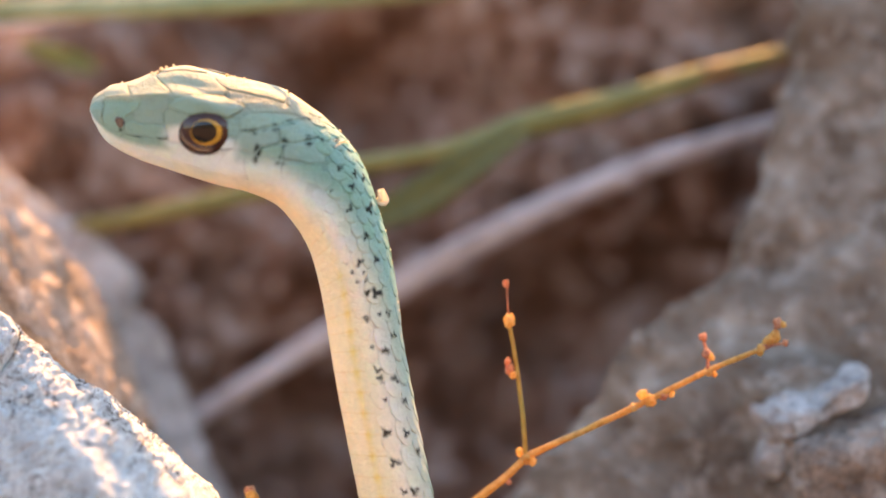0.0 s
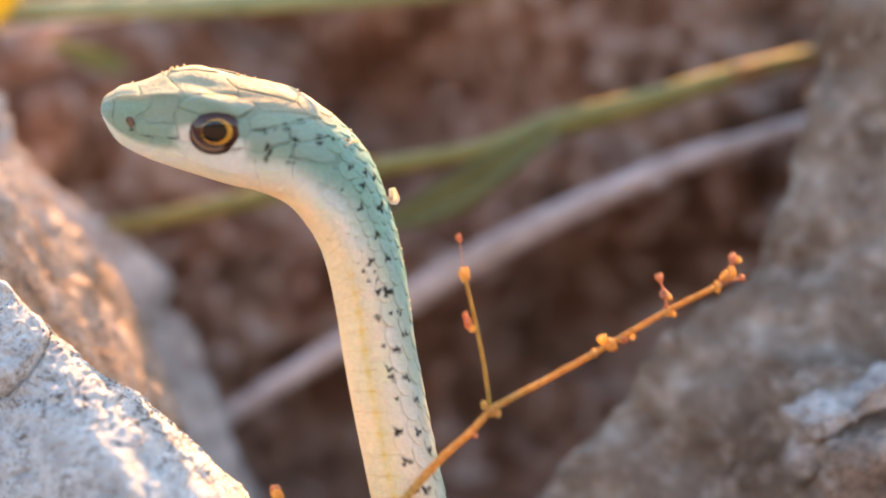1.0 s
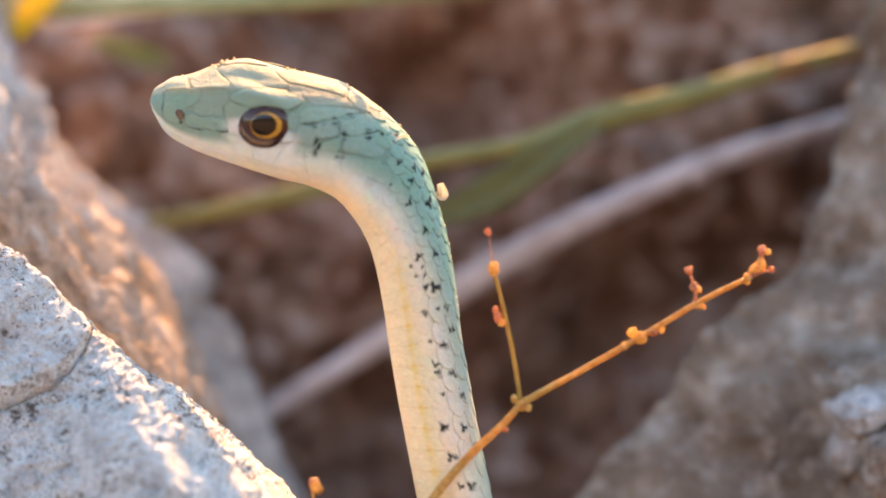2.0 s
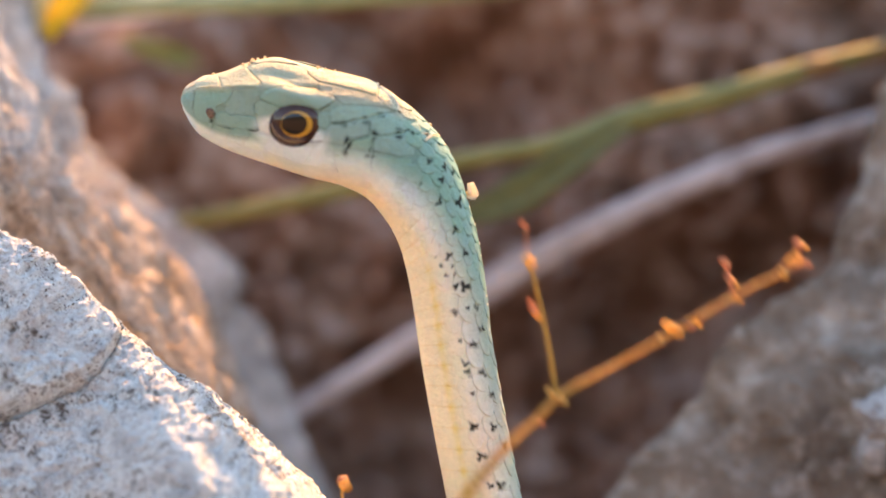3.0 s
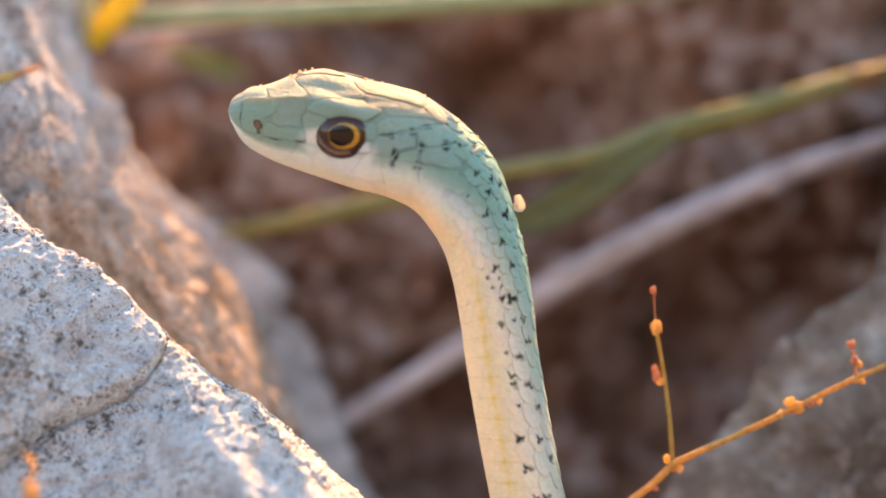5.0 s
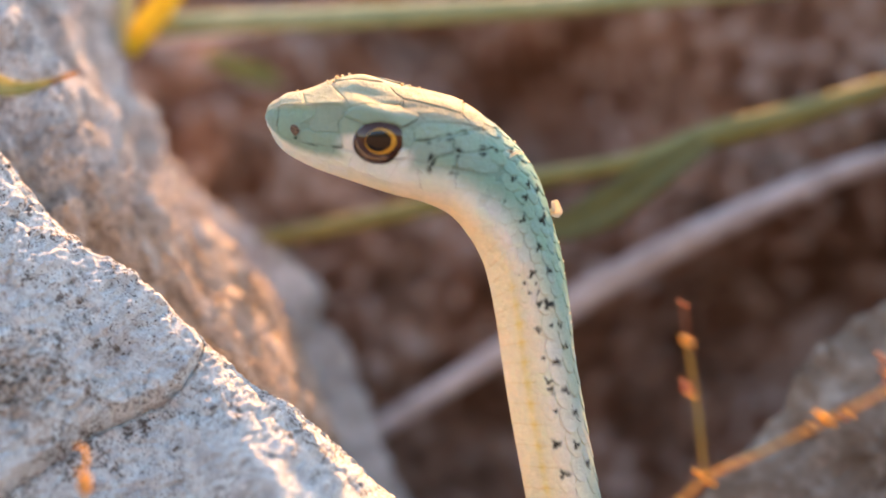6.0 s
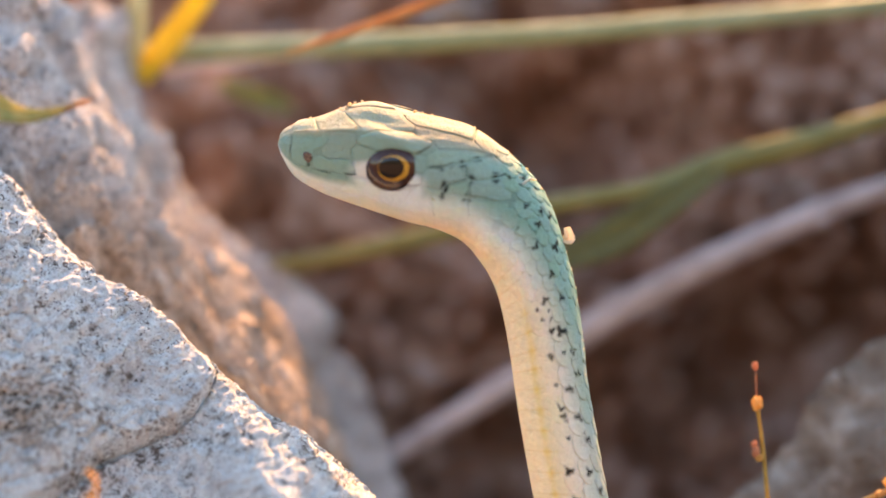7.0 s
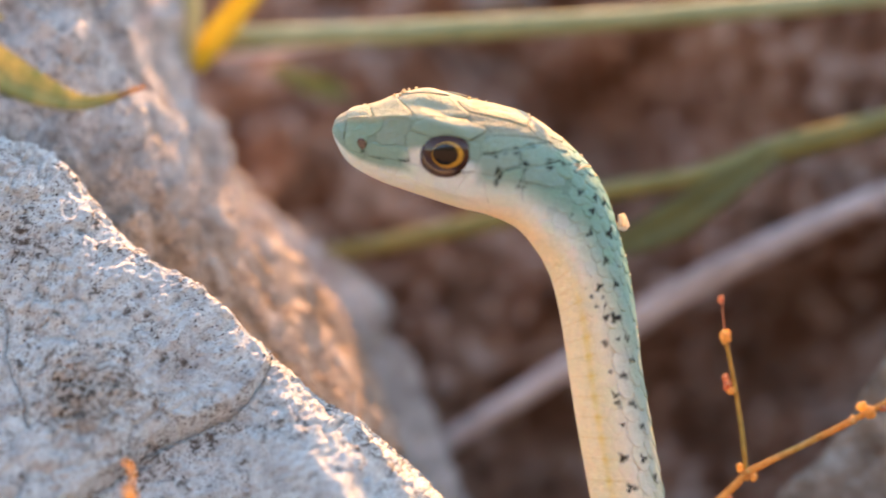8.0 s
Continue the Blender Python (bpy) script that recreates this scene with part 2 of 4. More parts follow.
def tube(line, radii, sides=12, lumps=0.0, seed=0):
    """A closed stem along a line of points, in metres."""
    line = np.array(line, float)
    radii = np.interp(np.linspace(0, 1, len(line)), np.linspace(0, 1, len(radii)), radii)
    ways = np.gradient(line, axis=0)
    ways /= np.linalg.norm(ways, axis=1)[:, None]
    side = np.cross(ways[0], (0.3, -0.9, 0.2))
    verts = []
    for k, (p, w, r) in enumerate(zip(line, ways, radii)):
        side = side - w * side.dot(w)
        side /= np.linalg.norm(side)
        up = np.cross(w, side)
        for j in range(sides):
            a = 2 * math.pi * j / sides
            rr = r * (1 + lumps * noise.noise(Vector((k * 0.37 + seed, math.cos(a) * 1.3, math.sin(a) * 1.3))))
            verts.append(p + rr * (math.cos(a) * side + math.sin(a) * up))
    me = sheet(verts, len(line), sides, True)
    bm = bmesh.new()
    bm.from_mesh(me)
    bpy.data.meshes.remove(me)
    bm.verts.ensure_lookup_table()
    n = len(line)
    bm.faces.new([bm.verts[j] for j in range(sides)][::-1])
    bm.faces.new([bm.verts[(n - 1) * sides + j] for j in range(sides)])
    bmesh.ops.recalc_face_normals(bm, faces=bm.faces)
    return bm


def bead(centre, size, turn=(0, 0, 0), lumps=0.15, seed=0, level=2):
    """A small uneven round body; size: its three half-widths in metres."""
    bm = bmesh.new()
    bmesh.ops.create_icosphere(bm, subdivisions=level, radius=1.0)
    m = Euler(turn).to_matrix()
    for v in bm.verts:
        q = v.co * (1 + lumps * noise.noise(v.co * 1.7 + Vector((seed, 0, 0))))
        v.co = m @ Vector((q.x * size[0], q.y * size[1], q.z * size[2])) + Vector(centre)
    return bm


def blade(line, widths, up, fold=0.25, thick=0.00015):
    """A grass-like leaf along a line, folded along its middle, with two faces and an edge."""
    line = np.array(line, float)
    widths = np.interp(np.linspace(0, 1, len(line)), np.linspace(0, 1, len(widths)), widths)
    ways = np.gradient(line, axis=0)
    ways /= np.linalg.norm(ways, axis=1)[:, None]
    verts = []
    for p, w, r in zip(line, ways, widths):
        side = np.cross(w, up)
        side /= np.linalg.norm(side)
        nrm = np.cross(side, w)
        for a in (-1, -0.5, 0, 0.5, 1):
            verts.append(p + side * r * a + nrm * (abs(a) * fold * r + thick))
        for a in (1, 0.5, 0, -0.5, -1):
            verts.append(p + side * r * a + nrm * (abs(a) * fold * r - thick))
    me = sheet(verts, len(line), 10, True)
    bm = bmesh.new()
    bm.from_mesh(me)
    bpy.data.meshes.remove(me)
    bm.verts.ensure_lookup_table()
    n = len(line)
    bm.faces.new([bm.verts[j] for j in range(10)][::-1])
    bm.faces.new([bm.verts[(n - 1) * 10 + j] for j in range(10)])
    bmesh.ops.recalc_face_normals(bm, faces=bm.faces)
    return bm


FLOOR = -0.100


# ---- ground and bank ----
def ground():
    steps = np.concatenate([np.linspace(-0.6, 0.6, 81), [1, 2, 5, 20, 100, 1000]])
    steps = np.concatenate([-steps[:-7:-1], steps])
    verts = [(x, y, FLOOR + (0.004 * noise.fractal(Vector((x * 40, y * 40, 0)), 0.8, 2.0, 4) if abs(x) < 0.7 and abs(y) < 0.7 else 0)) for y in steps for x in steps]
    ob = part("ground", sheet(verts, len(steps), len(steps)), SAND)
    tagged(ob, "dry sandy soil between the rocks", "ground", kind="structure")


def bank():
    xs = np.linspace(-0.26, 0.26, 261)
    rise = np.concatenate([np.linspace(-0.005, 0.150, 180), np.linspace(0.152, 0.5, 60), np.linspace(0.51, 0.9, 20)])
    verts = []
    for r in rise:
        for x in xs:
            if r < 0.131:
                steep = min(1, max(0, (x + 0.005) / 0.02))
                z, y = FLOOR + r, 0.034 + 0.008 * steep + max(0, r - 0.06) * (0.45 - 0.35 * steep)
                push = Vector((0, -1, 0.3))
            else:
                z, y = FLOOR + 0.131 + (r - 0.131) * 0.15, 0.066 - 0.017 * min(1, max(0, (x + 0.005) / 0.02)) + (r - 0.131) * 0.99
                push = Vector((0, -0.3, 1))
                if r > 0.5:
                    z -= (r - 0.5) * 0.55
            q = Vector((x * 55, y * 55, z * 55))
            f = 0.006 * noise.fractal(q, 0.75, 2.1, 5) + 0.004 * noise.noise(q * 0.45)
            f += 0.0035 * (0.5 - noise.voronoi(q * 1.6)[0][0])
            v = Vector((x, y, z)) + push * f
            v.y += 0.012 * math.exp(-((x - 0.000) / 0.020) ** 2 - ((z + 0.022) / 0.014) ** 2)
            v.y += 0.015 * math.exp(-((x - 0.009) / 0.011) ** 2 - ((z - 0.006) / 0.008) ** 2)
            v.y += 0.015 * math.exp(-((x - 0.0065) / 0.010) ** 2 - ((z - 0.0150) / 0.008) ** 2)
            v.y += 0.014 * math.exp(-((x - 0.026) / 0.013) ** 2 - ((z + 0.011) / 0.011) ** 2)
            v.z += 0.005 * min(1, max(0, (x - 0.012) / 0.02)) * min(1, max(0, (r - 0.09) / 0.04))
            side = min(1, max(0, (0.26 - abs(x)) / 0.09))
            v.z = FLOOR - 0.004 + (v.z - FLOOR + 0.004) * side * side * (3 - 2 * side)
            verts.append(v)
    ob = part("soil_bank", sheet(verts, len(rise), len(xs)), SOIL)
    tagged(ob, "rough shaded bank of crumbly brown soil", "soil bank", kind="structure")


def hillside():
    """An unseen scrub slope added behind the lens to dim eye reflections and sky fill."""
    xs, rows = np.linspace(-30, 30, 61), np.linspace(0, 1, 16)
    verts = []
    for r in rows:
        for x in xs:
            v = Vector((x, -2.2 - 12 * r - 0.02 * x * x, FLOOR - 0.05 + 4.0 * r ** 1.15))
            verts.append(v + Vector((0, 0, 0.5 * r * noise.fractal(Vector((x * 0.5, r * 5, 2)), 0.8, 2, 4))))
    n = Nodes("scrub")
    c = n.ramp(n.noise(400.0, 6, 0.7), [(0.35, (0.03, 0.04, 0.02)), (0.5, (0.06, 0.065, 0.035)), (0.65, (0.12, 0.11, 0.075))])
    tagged(part("hillside", sheet(verts, len(rows), len(xs)), n.done(c, Roughness=0.95)), "unseen scrub backdrop behind the viewer, added to darken reflections", "hillside", kind="structure")


# ---- rocks ----
def rock(name, ridge, front, rear, sharp, mat, relief, label, extra=None, fine=0.28, wide=260, nearest=None):
    """A boulder: its crest runs along the ridge (mm across, up, back); from there its front and its rear fall away
    in the directions front and rear. sharp: the crest's rounding in mm."""
    length = sum(math.dist(a[:2], b[:2]) for a, b in zip(ridge, ridge[1:]))
    crest = glide(ridge, max(40, int(length / fine)))
    crest = np.array([np.array(spot(*c)) * 1000 for c in crest])
    c_steps = np.concatenate([-np.linspace(wide ** 0.5, 45 ** 0.5, 18) ** 2, -np.arange(44.8, 0, -fine), np.arange(0, 12, fine * 1.5), np.linspace(3.5, wide ** 0.5, 16) ** 2])
    f, r = Vector(front), Vector(rear)
    out = (f.normalized() + r.normalized()).normalized() * -1
    verts = []
    for p in crest:
        for c in c_steps:
            a = sharp * math.log1p(math.exp(min(60, -c / sharp)))
            b = sharp * math.log1p(math.exp(min(60, c / sharp)))
            q = Vector(p) + f * a + r * b - (f + r) * sharp * 0.69
            if nearest is not None and c < 0:
                q.y = nearest + 3 * math.log1p(math.exp(min(60, (q.y - nearest) / 3)))
            v = q + out * relief(q, c)
            if extra:
                v += extra(q, c)
            verts.append(v / 1000)
    ob = part(name, sheet(verts, len(crest), len(c_steps)), mat)
    return tagged(ob, label, "rock")


def rough(size, depth, seed):
    def f(q, c):
        p = Vector((q.x / size + seed, q.y / size, q.z / size))
        return depth * (0.7 * noise.fractal(p, 0.7, 2.0, 6) + 0.5 * noise.noise(p * 0.35))
    return f


def flake(q, c):
    """A thin layer of the limestone that has split off below, with an undercut edge."""
    line = np.interp(q.x, [-52, -44, -38.1, -36.4, -33.8, -30.5, -27.8, -26.6, -26.1], [-27, -22.5, -18.6, -16.9, -15.7, -14.3, -12.6, -10.6, -8.0])
    # pits and grains, and a foot that leans out into the sun
    p = Vector((q.x * 0.85, q.y * 0.85, q.z * 0.85))
    pits = max(0, noise.noise(p) - 0.25) * -0.9 + 0.22 * noise.fractal(p * 2.1, 0.6, 2, 3)
    k = min(1, max(0, (q.x + 32) / 18))
    lean = k * k * (3 - 2 * k) * min(9, max(0, -c)) * 1.1
    lean += min(1, max(0, (-33 - q.x) / 9)) * min(7, max(0, -c)) * 0.35
    patch = math.exp(-((q.x + 43.5) / 4.5) ** 2 - ((q.z + 10.5) / 4) ** 2)
    pits -= patch * (0.5 * max(0, noise.noise(p * 1.5 + Vector((3, 0, 0))) - 0.05) + 0.15) + 0.35 * noise.fractal(p * 0.42, 0.6, 2, 3)
    split = np.interp(q.z, [-19.5, -13.5, -11, -9, -6.5, -4.5, -2.5], [-46.4, -47.2, -48.4, -49.0, -48.8, -49.5, -51])
    pits -= 0.65 * math.exp(-((q.x - split - 0.25 * noise.noise(p * 1.3)) / 0.19) ** 2) * (1 if -15.5 < q.z < -2.5 and c < 0 else 0)
    near, far = noise.voronoi(p * 0.5 + Vector((0.4 * noise.noise(p * 0.8), 0, 0.4 * noise.noise(p * 0.9 + Vector((7, 0, 0))))))[0][:2]
    chips = min(1, max(0, noise.noise(p * 0.2 + Vector((2, 0, 5))) * 4 + 0.4))
    pits += chips * (0.4 * min(1, (far - near) / 0.16) - 0.3 * near)
    more = Vector((0.2, -0.9, 0.35)) * pits + Vector((0, -lean, 0))
    if c > 0 or q.x > -26.1:
        return more
    line += 0.35 * noise.noise(Vector((q.x * 0.9, 0, 4.4)))
    up = min(1, max(0, (q.z - line) / 1.3 + 0.2)) * min(1, max(0, (-26.1 - q.x) / 0.3))
    crack = math.exp(-((q.z - line + 0.32) / 0.22) ** 2)
    return Vector((0.12, -0.95, 0.2)) * (1.7 * up - 0.7 * crack) + more


def groove(q, c):
    """A dark cleft beside the tan rock's crest, pits in its pale upper part, and ribs that run down its face."""
    if c > 0:
        return Vector((0, 0, 0))
    along = (q.x - q.z) * 0.1
    cleft = math.exp(-((c + 9.5 + 1.5 * noise.noise(Vector((along * 4, 0, 1)))) / 2.0) ** 2) * min(1, max(0, (q.z - 8) / 4))
    ribs = 0.35 * noise.noise(Vector((c * 0.4, along * 0.7, 3))) + 0.7 * noise.fractal(Vector((c * 0.42, along * 1.9, 6)), 0.65, 2, 6) + 0.3 * noise.noise(Vector((c * 1.5, along * 2.6, 8)))
    high = min(1, max(0, (q.z + 2) / 9))
    p = Vector((q.x, q.y, q.z))
    pits = max(0, noise.noise(p * 0.26 + Vector((7, 0, 0))) - 0.08) + 0.55 * max(0, noise.noise(p * 0.62 + Vector((0, 4, 0))) - 0.05)
    ribs += 1.6 * noise.noise(p * 0.12) + high * (0.9 * noise.fractal(p * 0.3, 0.7, 2, 5) - 4.2 * pits)
    return Vector((0.5, -0.3, 0.6)) * (ribs - 4.5 * cleft)


def knobs(q, c):
    """Knobs and hollows of the pale shoulder of rock."""
    if c > 4:
        return Vector((0, 0, 0))
    w = Vector(((0.5 * q.x - 0.87 * q.z) * 0.75, 0.87 * q.x + 0.5 * q.z, q.y * 0.5))
    high = 1.7 * noise.noise(w * 0.21) + 1.1 * noise.noise(w * 0.5 + Vector((5, 0, 0))) + 0.5 * noise.fractal(w * 1.0, 0.65, 2, 4)
    high -= 2.2 * max(0, noise.noise(w * 0.33 + Vector((0, 9, 0))) - 0.15)
    return Vector((0.15, -0.75, 0.6)) * high


def ledge(q, c):
    """A pale lump and hollows on the large grey rock."""
    far = math.hypot((q.x - 46) / 5.0, (q.z + 16.5) / 3.2)
    lump = 2.6 * min(1, max(0, 1.5 - far) * 1.6)
    return Vector((-0.2, -0.95, 0.1)) * (lump + 1.1 * noise.noise(Vector((q.x * 0.16, q.z * 0.16, 5))) if c < 0 else 0)


def rocks():
    rock("limestone_rock", [(-80, 34, 8), (-64, 21, 8), (-54, 12.6, 7), (-50.2, 10.2, 6.5), (-47.5, 9.2, 6), (-45.2, 8.2, 6), (-43.2, 6.0, 5.5), (-40.2, 2.4, 4.5), (-36.6, -0.7, 3.2), (-31.8, -3.7, 2.0),
                            (-28.2, -7.0, 1.5), (-24.5, -10.6, 0.5), (-21, -12.9, 0), (-17.8, -15.2, 0), (-13.8, -19.0, 0), (-9.3, -23.4, 0), (0, -37, 0), (20, -98, 0), (24, -112, 0)],
         (-0.62, -0.27, -0.74), (-0.45, 0.75, -0.5), 2.8, LIMESTONE, rough(6, 1.0, 3.1),
         "pale grey limestone rock with dark specks and a cracked flake", flake, fine=0.22)
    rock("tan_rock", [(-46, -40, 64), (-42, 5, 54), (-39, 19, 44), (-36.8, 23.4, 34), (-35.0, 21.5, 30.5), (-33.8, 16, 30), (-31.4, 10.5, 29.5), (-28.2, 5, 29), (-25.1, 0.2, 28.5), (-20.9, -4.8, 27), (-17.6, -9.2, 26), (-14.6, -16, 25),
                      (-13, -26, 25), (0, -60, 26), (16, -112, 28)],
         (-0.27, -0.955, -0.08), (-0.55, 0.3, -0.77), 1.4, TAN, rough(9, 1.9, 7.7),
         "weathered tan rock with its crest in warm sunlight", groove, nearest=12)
    rock("weathered_rock", [(-90, 34, 21), (-62, 28.5, 21), (-48, 26, 20.5), (-41, 24.2, 20), (-38.2, 21, 20), (-36.4, 17, 19.5), (-34.8, 13.5, 19.5), (-32.7, 9, 20), (-31, 5, 23), (-29, 0, 27), (-24, -20, 34), (-20, -112, 40)],
         (-0.22, -0.83, -0.50), (-0.3, 0.8, -0.5), 1.3, TAN, rough(8, 1.3, 4.2),
         "pale knobbly shoulder of rock in patchy sunlight", knobs, nearest=9)
    rock("grey_rock", [(-95, 32, 44), (-60, 27, 42), (-40, 20, 40), (-31.0, 9.5, 39), (-25.6, 4.0, 36), (-18.5, -1.2, 36), (-15.4, -4.8, 36), (-16.2, -7.2, 36), (-13.8, -10.0, 36),
                       (-11.2, -16.5, 36), (-8.5, -23, 36), (0, -50, 36), (16, -112, 36)],
         (-0.55, -0.45, -0.70), (-0.45, 0.75, -0.5), 0.6, PALE_GREY, rough(7, 1.3, 11.3),
         "shaded grey rock standing before the soil bank")
    rock("grey_rock", [(80, 18, 30), (60, 22, 28), (50, 24, 26), (44.5, 23.4, 25), (42.5, 20, 24), (41.4, 12.5, 23.5), (40.2, 6.8, 23), (37.0, -0.2, 22), (34.2, -5.3, 21), (30.6, -7.6, 21), (28.3, -9.4, 20.5),
                       (25.8, -12.2, 20), (21.2, -17.8, 20), (16.8, -24, 20), (4, -45, 20), (-30, -112, 20)],
         (0.80, -0.22, -0.45), (0.5, 0.8, -0.35), 0.6, GREY, rough(8, 2.0, 23.9),
         "large rough grey rock with pale streaks, in shade", ledge)


def stone(name, at, size, mat, seed, label, level=4):
    """A small uneven stone."""
    bm = bmesh.new()
    bmesh.ops.create_icosphere(bm, subdivisions=level, radius=1.0)
    for v in bm.verts:
        k = 1 + 0.45 * noise.fractal(v.co * 1.3 + Vector((seed, 0, 0)), 0.7, 2.0, 5)
        v.co = Vector((v.co.x * size[0], v.co.y * size[1], v.co.z * size[2])) * k / 1000 + spot(*at)
    tagged(part(name, bm, mat), label, "stone")


def block(name, at, size, turn, mat, seed, label):
    """An angular stone with broken edges."""
    bm = bmesh.new()
    bmesh.ops.create_icosphere(bm, subdivisions=6, radius=1.0)
    m = Euler([radians(a) for a in turn]).to_matrix()
    for v in bm.verts:
        u = v.co.normalized()
        k = (abs(u.x) ** 9 + abs(u.y) ** 9 + abs(u.z) ** 9) ** (-1 / 9)
        q = m @ Vector((u.x * k * size[0], u.y * k * size[1], u.z * k * size[2]))
        w = q * 0.22 + Vector((seed, 0, 0))
        q += u * (1.1 * noise.noise(w) + 0.7 * noise.fractal(w * 2.2, 0.7, 2, 5))
        v.co = q / 1000 + spot(*at)
    return tagged(part(name, bm, mat), label, "stone")


def stones():
    block("lumpy_stone", (46.8, -22.2, 16), (6.4, 6.4, 6.6), (20, -10, 12), BUFF, 9.2, "brownish grey lump of stone lodged on the grey rock")
    block("pale_slab", (43.6, -15.0, 14), (4.9, 4.0, 0.9), (14, -27, 6), PALE_GREY, 4.4, "pale angular slab of stone on the grey rock")
    block("pale_slab", (40.3, -18.8, 14.5), (0.9, 2.4, 2.9), (12, 14, 6), PALE_GREY, 3.3, "narrow upright pale slab on the grey rock")
    block("pale_slab", (51.2, -17.2, 13.5), (3.2, 3.6, 0.9), (16, 6, -6), PALE_GREY, 7.1, "small pale slab of stone on the grey rock")
    block("pale_slab", (53.2, -22.0, 11.5), (2.0, 2.4, 4.0), (16, 12, 10), PALE_GREY, 1.7, "upright pale chip of stone on the grey rock")
    stone("pale_stone", (-6.0, 22.6, 62), (3.6, 4.0, 2.0), PALE_GREY, 14.7, "pale stone bedded in the soil bank")


# ---- plants behind the snake ----
def stem(name, points, radii, mat, label, category="vine", sides=14):
    line = glide([tuple(spot(*p)) for p in points], 60)
    t = thing(name, label, category)
    part("stalk", tube(line, [r / 1000 for r in radii], sides, 0.12, len(points)), mat, t)
    return t


def leaf(name, points, widths, up, mat, label, category="leaf", fold=0.3):
    t = thing(name, label, category)
    part("blade", blade(glide([tuple(spot(*p)) for p in points], 24), [w / 1000 for w in widths], up, fold), mat, t)
    part("midrib", tube(glide([tuple(spot(*p)) for p in points], 24), [0.00016, 0.00016, 0.00006], 6), mat, t)
    return t


def sprig(name, foot, tip, mat, seed, label, curl=False):
    t = thing(name, label, "sprig")
    a, b = spot(*foot), spot(*tip)
    mid = (a + b) / 2 + Vector((0.002, 0, 0))
    part("stem", tube(glide([a, mid, b], 20), [0.00025, 0.00015], 7), TWIG, t)
    if curl:
        arc = [b + Vector((0.75 * math.sin(a) - 0.1, -0.2, 0.75 - 1.15 * math.cos(a))) / 1000 for a in np.linspace(-0.5, 3.4, 16)]
        part("curl", tube(arc, [0.00007, 0.00016, 0.0002, 0.00011], 8, 0.3, 2), mat, t, "curled golden bract")
    for k in range(3 if curl else 4):
        p = b + Vector((random.uniform(-0.6, 0.6), random.uniform(-0.4, 0.4), random.uniform(-1.0, 0.4) - (1.3 if curl else 0))) / 1000
        part("bud", bead(p, (0.0005, 0.00045, 0.0006), (k, 0, 0), 0.4, seed + k), mat if k % 2 or curl else RED_BUD, t)
    return t


